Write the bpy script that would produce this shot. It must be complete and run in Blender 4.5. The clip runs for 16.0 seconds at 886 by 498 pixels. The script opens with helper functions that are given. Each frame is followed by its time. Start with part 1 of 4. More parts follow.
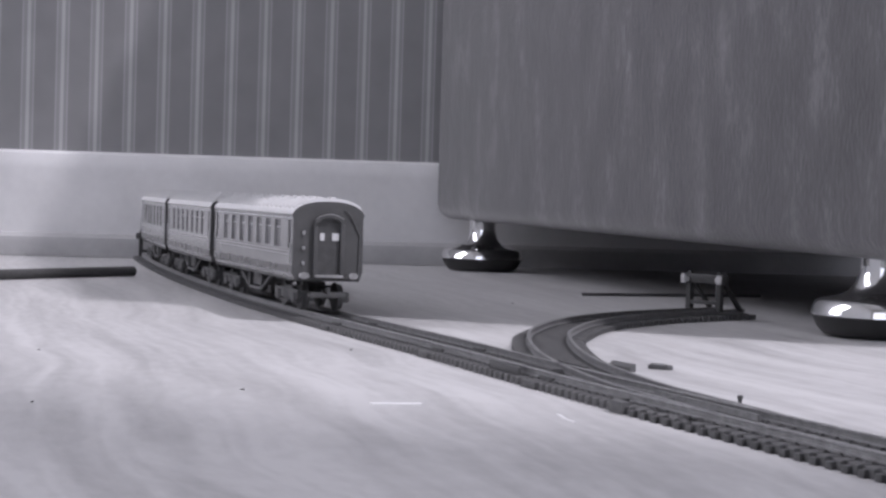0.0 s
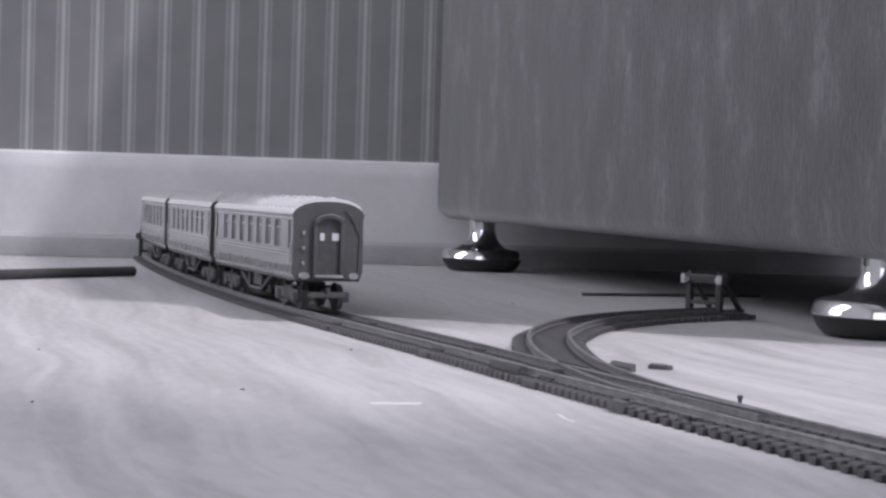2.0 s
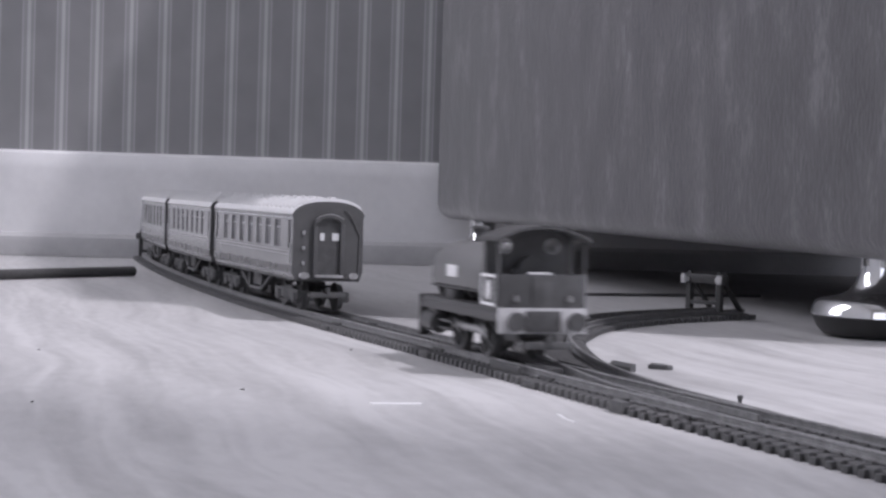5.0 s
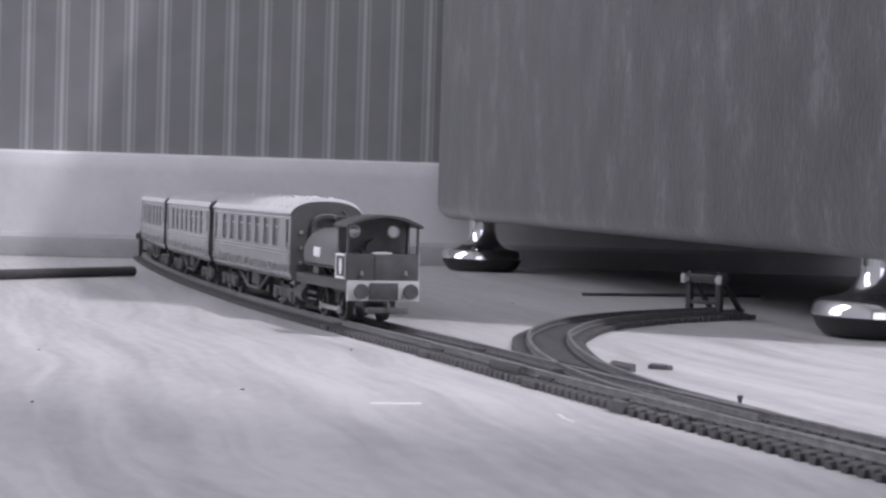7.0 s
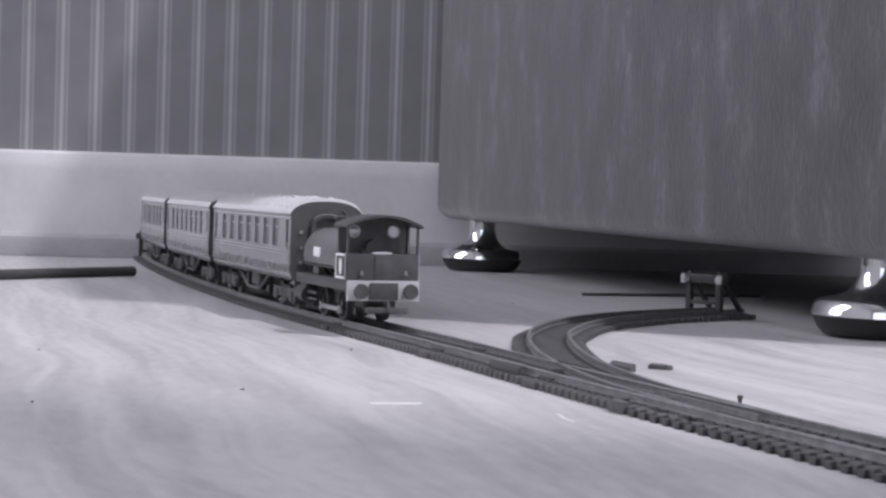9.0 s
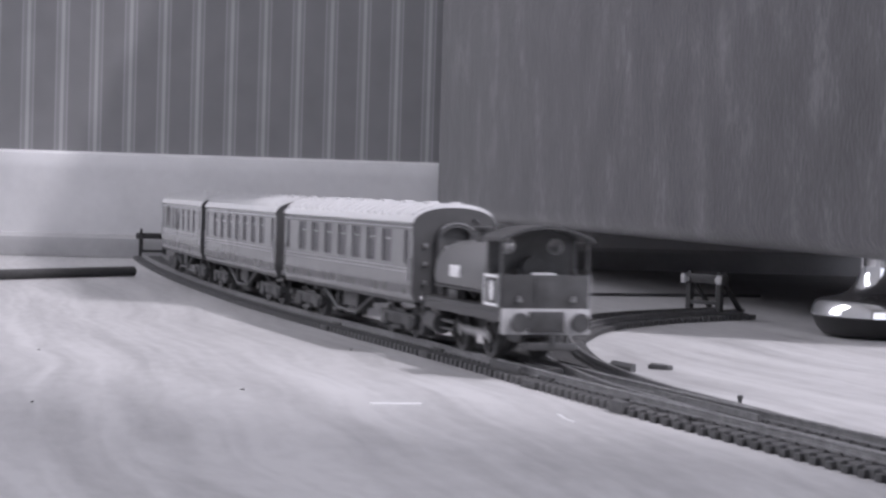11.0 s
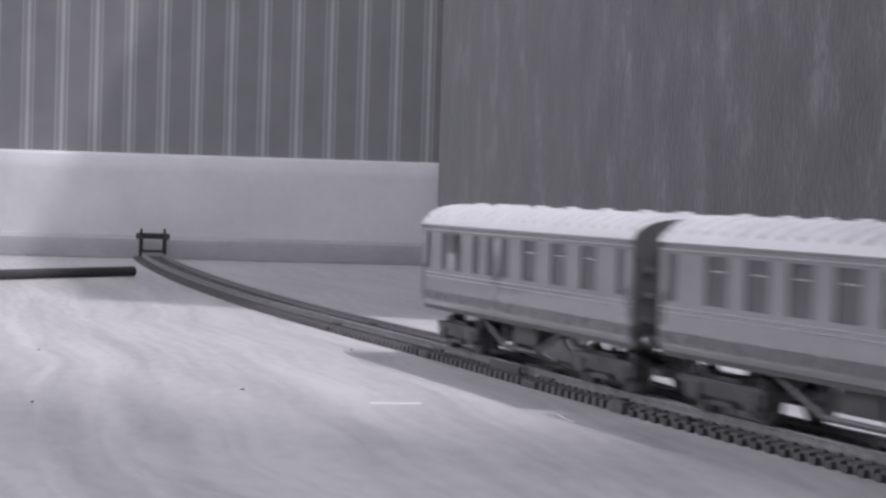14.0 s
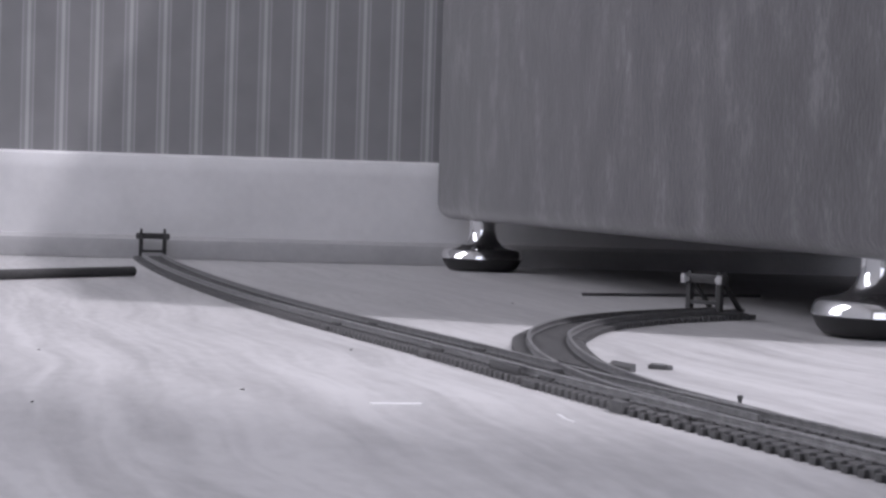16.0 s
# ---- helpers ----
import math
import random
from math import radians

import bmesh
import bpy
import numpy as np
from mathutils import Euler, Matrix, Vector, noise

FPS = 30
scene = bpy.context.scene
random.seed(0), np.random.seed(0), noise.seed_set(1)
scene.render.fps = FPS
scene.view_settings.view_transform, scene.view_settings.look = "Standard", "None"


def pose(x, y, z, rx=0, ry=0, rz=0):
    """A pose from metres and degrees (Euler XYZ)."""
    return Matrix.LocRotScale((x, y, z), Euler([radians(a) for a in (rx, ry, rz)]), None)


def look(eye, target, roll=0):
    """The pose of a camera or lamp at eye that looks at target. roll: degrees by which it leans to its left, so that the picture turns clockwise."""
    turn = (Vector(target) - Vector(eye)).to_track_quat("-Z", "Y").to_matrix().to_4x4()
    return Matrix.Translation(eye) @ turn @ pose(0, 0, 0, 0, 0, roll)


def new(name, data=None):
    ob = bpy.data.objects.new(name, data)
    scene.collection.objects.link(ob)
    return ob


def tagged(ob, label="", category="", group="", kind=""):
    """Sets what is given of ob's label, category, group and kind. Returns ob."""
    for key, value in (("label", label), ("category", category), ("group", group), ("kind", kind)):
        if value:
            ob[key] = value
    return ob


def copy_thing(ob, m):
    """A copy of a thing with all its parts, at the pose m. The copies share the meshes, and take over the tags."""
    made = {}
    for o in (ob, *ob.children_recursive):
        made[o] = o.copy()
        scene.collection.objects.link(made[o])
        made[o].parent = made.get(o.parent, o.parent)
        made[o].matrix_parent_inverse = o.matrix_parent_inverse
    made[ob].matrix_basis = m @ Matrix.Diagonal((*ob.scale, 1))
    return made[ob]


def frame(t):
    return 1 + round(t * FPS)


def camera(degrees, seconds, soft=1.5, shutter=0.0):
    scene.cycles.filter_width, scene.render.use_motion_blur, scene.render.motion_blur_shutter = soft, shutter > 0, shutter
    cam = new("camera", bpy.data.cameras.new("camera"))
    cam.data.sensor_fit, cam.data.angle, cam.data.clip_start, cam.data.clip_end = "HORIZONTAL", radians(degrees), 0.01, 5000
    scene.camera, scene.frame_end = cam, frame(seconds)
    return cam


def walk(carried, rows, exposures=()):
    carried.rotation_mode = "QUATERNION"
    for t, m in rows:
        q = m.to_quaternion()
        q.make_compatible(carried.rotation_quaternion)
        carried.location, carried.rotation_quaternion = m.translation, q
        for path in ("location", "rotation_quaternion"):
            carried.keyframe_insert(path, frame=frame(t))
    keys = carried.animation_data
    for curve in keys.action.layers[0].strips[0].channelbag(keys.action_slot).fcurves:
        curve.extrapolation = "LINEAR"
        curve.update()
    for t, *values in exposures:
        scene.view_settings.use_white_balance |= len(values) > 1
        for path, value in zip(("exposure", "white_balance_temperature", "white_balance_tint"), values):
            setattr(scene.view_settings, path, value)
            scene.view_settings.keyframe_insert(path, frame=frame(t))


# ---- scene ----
cam = camera(27.54, 16.0, soft=2.6, shutter=0.9)
EYE = Vector((0, 0, 0.061))
CAM = look(EYE, EYE + Vector((0, math.cos(radians(1.745)), -math.sin(radians(1.745)))), roll=1.72)
walk(cam, [(0.0, CAM), (16.0, CAM)], exposures=[(0.0, 0.0, 6180, 21), (16.0, 0.0, 6180, 21)])

# ---- light ----
SUN_TO = Vector((0.93, -0.42, 1.6)).normalized()
world = bpy.data.worlds.new("sky")
scene.world = world
world.use_nodes = True
wn = world.node_tree.nodes
sky = wn.new("ShaderNodeTexSky")
sky.sky_type, sky.sun_disc = 'NISHITA', False
sky.sun_elevation, sky.sun_rotation = math.asin(SUN_TO.z), math.atan2(SUN_TO.x, SUN_TO.y)
world.node_tree.links.new(sky.outputs[0], wn["Background"].inputs[0])
wn["Background"].inputs[1].default_value = 0.1
sun = new("sun", bpy.data.lights.new("sun", 'SUN'))
sun.data.energy, sun.data.angle, sun.data.color = 2.35, radians(2.4), (1.0, 0.985, 0.985)
sun.matrix_world = look(SUN_TO * 3, (0, 0, 0))


def area_light(name, place, target, w, h, watts):
    ob = new(name, bpy.data.lights.new(name, 'AREA'))
    ob.data.shape, ob.data.size, ob.data.size_y, ob.data.energy = 'RECTANGLE', w, h, watts
    ob.matrix_world = look(place, target)
    return ob


area_light("sky_light_east", (1.32, 0.58, 1.6), (-0.5, 0.58, 1.3), 1.44, 2.8, 29.0)
# added fill from behind the eye; its south window is invented
area_light("sky_light_south", (-0.55, -1.66, 1.35), (-0.55, 0.5, 1.2), 1.0, 1.7, 7.0)
# fill for the far end, through an assumed window out of view
area_light("sky_light_west", (-1.31, 1.03, 1.15), (0.0, 1.03, 0.9), 0.56, 1.3, 20.0)

# ---- materials ----
def mat(name, grey, rough=0.6, metal=0.0, var=0.15, scale=60.0, bump=0.0, bscale=None, tint=(1, 1, 1), spec=0.5, coat=0.0):
    """Plain surface with two scales of variation; scale is per metre."""
    m = bpy.data.materials.new(name)
    m.use_nodes = True
    nt = m.node_tree
    N, K = nt.nodes, nt.links
    b = N["Principled BSDF"]
    b.inputs["Roughness"].default_value, b.inputs["Metallic"].default_value = rough, metal
    b.inputs["Specular IOR Level"].default_value = spec
    b.inputs["Coat Weight"].default_value = coat
    tc = N.new("ShaderNodeTexCoord")
    n1, n2 = N.new("ShaderNodeTexNoise"), N.new("ShaderNodeTexNoise")
    n1.inputs["Scale"].default_value, n1.inputs["Detail"].default_value = scale, 5
    n2.inputs["Scale"].default_value, n2.inputs["Detail"].default_value = scale * 6.3, 3
    mix = N.new("ShaderNodeMath"); mix.operation = 'MULTIPLY_ADD'
    mix.inputs[1].default_value = 0.45
    K.new(tc.outputs["Object"], n1.inputs["Vector"]); K.new(tc.outputs["Object"], n2.inputs["Vector"])
    K.new(n2.outputs["Fac"], mix.inputs[0]); K.new(n1.outputs["Fac"], mix.inputs[2])
    ramp = N.new("ShaderNodeValToRGB")
    lo, hi = grey * (1 - var), min(0.95, grey * (1 + var))
    ramp.color_ramp.elements[0].position, ramp.color_ramp.elements[1].position = 0.42, 1.02
    ramp.color_ramp.elements[0].color = (lo * tint[0], lo * tint[1], lo * tint[2], 1)
    ramp.color_ramp.elements[1].color = (hi * tint[0], hi * tint[1], hi * tint[2], 1)
    K.new(mix.outputs[0], ramp.inputs[0]); K.new(ramp.outputs[0], b.inputs["Base Color"])
    rr = N.new("ShaderNodeMapRange")
    rr.inputs["To Min"].default_value, rr.inputs["To Max"].default_value = max(0.02, rough * 0.8), min(1, rough * 1.2)
    K.new(n1.outputs["Fac"], rr.inputs["Value"]); K.new(rr.outputs[0], b.inputs["Roughness"])
    if bump:
        bp = N.new("ShaderNodeBump")
        bp.inputs["Strength"].default_value, bp.inputs["Distance"].default_value = bump, 0.0006
        K.new(n2.outputs["Fac"], bp.inputs["Height"]); K.new(bp.outputs[0], b.inputs["Normal"])
    return m


def floor_material():
    m = bpy.data.materials.new("pale_wood_floor"); m.use_nodes = True
    nt = m.node_tree; N, K = nt.nodes, nt.links; b = N["Principled BSDF"]
    tc = N.new("ShaderNodeTexCoord")
    turn = N.new("ShaderNodeMapping"); turn.inputs["Rotation"].default_value = (0, 0, radians(-15))
    mp = N.new("ShaderNodeMapping"); mp.inputs["Scale"].default_value = (1.0, 0.09, 1.0)
    warp = N.new("ShaderNodeTexNoise"); warp.inputs["Scale"].default_value = 3.5; warp.inputs["Detail"].default_value = 2
    wm = N.new("ShaderNodeVectorMath"); wm.operation = 'MULTIPLY_ADD'; wm.inputs[1].default_value = (0.07, 0.10, 0)
    K.new(tc.outputs["Object"], turn.inputs["Vector"]); K.new(turn.outputs[0], warp.inputs["Vector"])
    K.new(warp.outputs["Color"], wm.inputs[0]); K.new(turn.outputs[0], wm.inputs[2]); K.new(wm.outputs[0], mp.inputs["Vector"])
    big = N.new("ShaderNodeTexNoise"); big.inputs["Scale"].default_value = 60; big.inputs["Detail"].default_value = 5; big.inputs["Distortion"].default_value = 0.6
    ring = N.new("ShaderNodeTexWave"); ring.inputs["Scale"].default_value = 34; ring.inputs["Distortion"].default_value = 10; ring.inputs["Detail"].default_value = 5; ring.inputs["Detail Scale"].default_value = 2.2
    fine = N.new("ShaderNodeTexNoise"); fine.inputs["Scale"].default_value = 240; fine.inputs["Detail"].default_value = 6
    for n in (big, ring):
        K.new(mp.outputs[0], n.inputs["Vector"])
    short = N.new("ShaderNodeMapping"); short.inputs["Scale"].default_value = (1.0, 0.3, 1.0)
    K.new(wm.outputs[0], short.inputs["Vector"]); K.new(short.outputs[0], fine.inputs["Vector"])
    a = N.new("ShaderNodeMath"); a.operation = 'MULTIPLY_ADD'; a.inputs[1].default_value = 0.11
    c = N.new("ShaderNodeMath"); c.operation = 'MULTIPLY_ADD'; c.inputs[1].default_value = 0.52
    K.new(ring.outputs["Fac"], a.inputs[0]); K.new(big.outputs["Fac"], a.inputs[2])
    K.new(fine.outputs["Fac"], c.inputs[0]); K.new(a.outputs[0], c.inputs[2])
    ramp = N.new("ShaderNodeValToRGB")
    ramp.color_ramp.elements[0].position, ramp.color_ramp.elements[1].position = 0.56, 1.06
    ramp.color_ramp.elements[0].color = (0.33, 0.328, 0.327, 1); ramp.color_ramp.elements[1].color = (0.455, 0.452, 0.45, 1)
    K.new(c.outputs[0], ramp.inputs[0]); K.new(ramp.outputs[0], b.inputs["Base Color"])
    rr = N.new("ShaderNodeMapRange"); rr.inputs["To Min"].default_value = 0.38; rr.inputs["To Max"].default_value = 0.62
    K.new(big.outputs["Fac"], rr.inputs["Value"]); K.new(rr.outputs[0], b.inputs["Roughness"])
    bp = N.new("ShaderNodeBump"); bp.inputs["Strength"].default_value = 0.25; bp.inputs["Distance"].default_value = 0.0004
    K.new(c.outputs[0], bp.inputs["Height"]); K.new(bp.outputs[0], b.inputs["Normal"])
    return m


def wallpaper_material(period, first):
    """Printed vertical stripes: a pale band between two bright hairlines, on a mid-grey ground."""
    m = bpy.data.materials.new("striped_wallpaper"); m.use_nodes = True
    nt = m.node_tree; N, K = nt.nodes, nt.links; b = N["Principled BSDF"]
    b.inputs["Roughness"].default_value = 0.75
    tc = N.new("ShaderNodeTexCoord"); sx = N.new("ShaderNodeSeparateXYZ"); K.new(tc.outputs["Object"], sx.inputs[0])
    off = N.new("ShaderNodeMath"); off.operation = 'SUBTRACT'; off.inputs[1].default_value = first
    K.new(sx.outputs[0], off.inputs[0])
    dv = N.new("ShaderNodeMath"); dv.operation = 'DIVIDE'; dv.inputs[1].default_value = period; K.new(off.outputs[0], dv.inputs[0])
    fr = N.new("ShaderNodeMath"); fr.operation = 'FRACT'; K.new(dv.outputs[0], fr.inputs[0])
    ramp = N.new("ShaderNodeValToRGB"); cr = ramp.color_ramp; cr.interpolation = 'LINEAR'
    G, P, L, B = 0.235, 0.285, 0.35, 0.43
    cr.elements[0].position, cr.elements[0].color = 0.0, (B, B, B, 1)
    cr.elements[1].position, cr.elements[1].color = 1.0, (B, B, B, 1)
    for pos, v in ((0.03, B), (0.05, P), (0.12, P), (0.135, L), (0.165, L), (0.18, G), (0.78, G), (0.795, L), (0.825, L), (0.84, P), (0.93, P), (0.95, B)):
        e = cr.elements.new(pos); e.color = (v, v, v * 1.02, 1)
    K.new(fr.outputs[0], ramp.inputs[0])
    nz = N.new("ShaderNodeTexNoise"); nz.inputs["Scale"].default_value = 30; nz.inputs["Detail"].default_value = 8
    K.new(tc.outputs["Object"], nz.inputs["Vector"])
    mr = N.new("ShaderNodeMapRange"); mr.inputs["To Min"].default_value = 0.85; mr.inputs["To Max"].default_value = 1.15
    K.new(nz.outputs["Fac"], mr.inputs["Value"])
    mx = N.new("ShaderNodeMix"); mx.data_type = 'RGBA'; mx.blend_type = 'MULTIPLY'; mx.inputs["Factor"].default_value = 1
    K.new(ramp.outputs[0], mx.inputs[6]); K.new(mr.outputs[0], mx.inputs[7]); K.new(mx.outputs[2], b.inputs["Base Color"])
    bp = N.new("ShaderNodeBump"); bp.inputs["Strength"].default_value = 0.15; bp.inputs["Distance"].default_value = 0.0003
    nz2 = N.new("ShaderNodeTexNoise"); nz2.inputs["Scale"].default_value = 900; K.new(tc.outputs["Object"], nz2.inputs["Vector"])
    K.new(nz2.outputs["Fac"], bp.inputs["Height"]); K.new(bp.outputs[0], b.inputs["Normal"])
    return m


def fabric_material():
    """Dark crushed velvet with pale vertical smudges where the pile lies over."""
    m = bpy.data.materials.new("dark_crushed_velvet"); m.use_nodes = True
    nt = m.node_tree; N, K = nt.nodes, nt.links; b = N["Principled BSDF"]
    b.inputs["Roughness"].default_value = 0.85; b.inputs["Sheen Weight"].default_value = 0.35; b.inputs["Sheen Roughness"].default_value = 0.5
    tc = N.new("ShaderNodeTexCoord"); mp = N.new("ShaderNodeMapping"); mp.inputs["Scale"].default_value = (1.0, 1.0, 0.42)
    K.new(tc.outputs["Object"], mp.inputs["Vector"])
    n1 = N.new("ShaderNodeTexNoise"); n1.inputs["Scale"].default_value = 36; n1.inputs["Detail"].default_value = 9; n1.inputs["Roughness"].default_value = 0.62
    n2 = N.new("ShaderNodeTexNoise"); n2.inputs["Scale"].default_value = 420; n2.inputs["Detail"].default_value = 4
    for n in (n1, n2):
        K.new(mp.outputs[0], n.inputs["Vector"])
    mx = N.new("ShaderNodeMath"); mx.operation = 'MULTIPLY_ADD'; mx.inputs[1].default_value = 0.3
    K.new(n2.outputs["Fac"], mx.inputs[0]); K.new(n1.outputs["Fac"], mx.inputs[2])
    ramp = N.new("ShaderNodeValToRGB"); cr = ramp.color_ramp
    cr.elements[0].position, cr.elements[0].color = 0.45, (0.047, 0.046, 0.049, 1)
    cr.elements[1].position, cr.elements[1].color = 0.93, (0.17, 0.168, 0.173, 1)
    e = cr.elements.new(0.70); e.color = (0.072, 0.071, 0.074, 1)
    K.new(mx.outputs[0], ramp.inputs[0]); K.new(ramp.outputs[0], b.inputs["Base Color"])
    bp = N.new("ShaderNodeBump"); bp.inputs["Strength"].default_value = 0.5; bp.inputs["Distance"].default_value = 0.001
    K.new(n2.outputs["Fac"], bp.inputs["Height"]); K.new(bp.outputs[0], b.inputs["Normal"])
    return m


M_FLOOR = floor_material()
M_PAPER = wallpaper_material(0.0279, 0.0139)
M_FABRIC = fabric_material()
M_PAINT = mat("white_gloss_paint", 0.66, 0.42, var=0.07, scale=25, bump=0.08)
M_BEAD = mat("grey_floor_bead", 0.36, 0.5, var=0.12, scale=30, bump=0.1)
M_PLASTER = mat("pale_plaster", 0.62, 0.85, var=0.06, scale=8)
M_FRAME = mat("window_frame_paint", 0.75, 0.4, var=0.05)
M_CHROME = mat("polished_chrome", 0.75, 0.10, metal=1.0, var=0.05, scale=80)
M_RUBBER = mat("black_rubber", 0.022, 0.55, var=0.3, scale=200, bump=0.2)
M_SLEEPER = mat("dark_track_plastic", 0.085, 0.62, var=0.35, scale=350, bump=0.3)
M_RAIL = mat("dull_nickel_rail", 0.27, 0.5, metal=0.85, var=0.3, scale=300)
M_BLACK = mat("black_plastic", 0.060, 0.5, var=0.3, scale=300, bump=0.15)
M_STOP = mat("matt_black_stop_plastic", 0.03, 0.6, var=0.3, scale=300, bump=0.15)
M_DARK = mat("dark_grey_plastic", 0.08, 0.5, var=0.25, scale=250, bump=0.15)
M_ENDS = mat("dark_carriage_end_paint", 0.075, 0.45, var=0.15, scale=200)
M_CREAM = mat("glossy_carriage_paint", 0.225, 0.20, var=0.07, scale=120, spec=0.7, coat=0.35)
M_BAND = mat("darker_carriage_band_paint", 0.11, 0.28, var=0.10, scale=120)
M_LINE = mat("pale_lining_paint", 0.36, 0.4, var=0.05)
M_ROOF = mat("white_ribbed_roof_plastic", 0.62, 0.36, var=0.08, scale=150)
M_SEAT = mat("dull_seat_moulding", 0.14, 0.6, var=0.2, scale=200)
M_LOCO = mat("dark_engine_paint", 0.06, 0.42, var=0.18, scale=220, bump=0.05)
M_TANK = mat("engine_tank_paint", 0.14, 0.38, var=0.12, scale=220)
M_WHITE = mat("white_lettering_paint", 0.82, 0.45, var=0.05)
M_BEAM = mat("pale_buffer_beam_paint", 0.44, 0.42, var=0.10, scale=250)
M_STEEL = mat("bare_steel", 0.45, 0.35, metal=0.8, var=0.2, scale=300)
M_CARD = mat("pale_card", 0.62, 0.6, var=0.1, scale=300)


def glass_material():
    m = bpy.data.materials.new("smoky_window_plastic"); m.use_nodes = True
    nt = m.node_tree; b = nt.nodes["Principled BSDF"]
    b.inputs["Base Color"].default_value = (0.15, 0.15, 0.155, 1)
    b.inputs["Roughness"].default_value = 0.16
    b.inputs["Transmission Weight"].default_value = 0.3
    b.inputs["IOR"].default_value = 1.42
    return m


M_GLASS = glass_material()

# ---- mesh helpers: millimetres in, metres out ----
def box(bm, x0, x1, y0, y1, z0, z1, bev=0.0):
    r = bmesh.ops.create_cube(bm, size=1.0, matrix=Matrix.Translation(((x0 + x1) / 2, (y0 + y1) / 2, (z0 + z1) / 2)) @ Matrix.Diagonal((x1 - x0, y1 - y0, z1 - z0, 1)))
    if bev:
        es = list({e for v in r["verts"] for e in v.link_edges})
        bmesh.ops.bevel(bm, geom=es, offset=bev, segments=2, affect='EDGES', profile=0.6)
    return r["verts"]


def tube(bm, a, b, r0, r1=None, seg=16):
    """A rod or cone from a to b."""
    a, b = Vector(a), Vector(b)
    r1 = r0 if r1 is None else r1
    m = Matrix.Translation((a + b) / 2) @ (b - a).to_track_quat('Z', 'Y').to_matrix().to_4x4()
    return bmesh.ops.create_cone(bm, cap_ends=True, segments=seg, radius1=r0, radius2=r1, depth=(b - a).length, matrix=m)["verts"]


def lathe(bm, profile, seg=40):
    """A turned form round z from (radius, height) pairs."""
    rings = []
    for r, z in profile:
        rings.append([bm.verts.new((r * math.cos(2 * math.pi * k / seg), r * math.sin(2 * math.pi * k / seg), z)) for k in range(seg)])
    for a, b in zip(rings, rings[1:]):
        for k in range(seg):
            bm.faces.new((a[k], a[(k + 1) % seg], b[(k + 1) % seg], b[k]))
    bm.faces.new(rings[0][::-1]); bm.faces.new(rings[-1])


def prism(bm, outline, x0, x1, smooth_from=None):
    """Extrudes an outline of (y, z) along x."""
    a = [bm.verts.new((x0, y, z)) for y, z in outline]
    b = [bm.verts.new((x1, y, z)) for y, z in outline]
    n = len(outline)
    for k in range(n):
        bm.faces.new((a[k], a[(k + 1) % n], b[(k + 1) % n], b[k]))
    bm.faces.new(a[::-1]); bm.faces.new(b)


def mesh_of(name, bm, material, smooth=35):
    bmesh.ops.recalc_face_normals(bm, faces=bm.faces)
    bm.transform(Matrix.Scale(0.001, 4))
    me = bpy.data.meshes.new(name)
    bm.to_mesh(me); bm.free()
    me.materials.append(material)
    if smooth:
        me.polygons.foreach_set("use_smooth", [True] * len(me.polygons))
        me.set_sharp_from_angle(angle=radians(smooth))
    return me


def part(name, bm, material, parent=None, label="", at=None, smooth=35):
    ob = new(name, mesh_of(name, bm, material, smooth))
    if parent:
        ob.parent = parent
    if at is not None:
        ob.matrix_basis = at
    if label:
        ob["label"] = label
    return ob


def thing(name, label, category, group="", m=None):
    ob = tagged(new(name), label, category, group)
    if m is not None:
        ob.matrix_basis = m
    return ob


def built(name, bm, material, label="", category="", kind="", m=None, smooth=35, group=""):
    ob = tagged(part(name, bm, material, smooth=smooth), label, category, group, kind)
    if m is not None:
        ob.matrix_basis = m
    return ob


def mm(x, y, z, rx=0, ry=0, rz=0):
    return pose(x / 1000, y / 1000, z / 1000, rx, ry, rz)


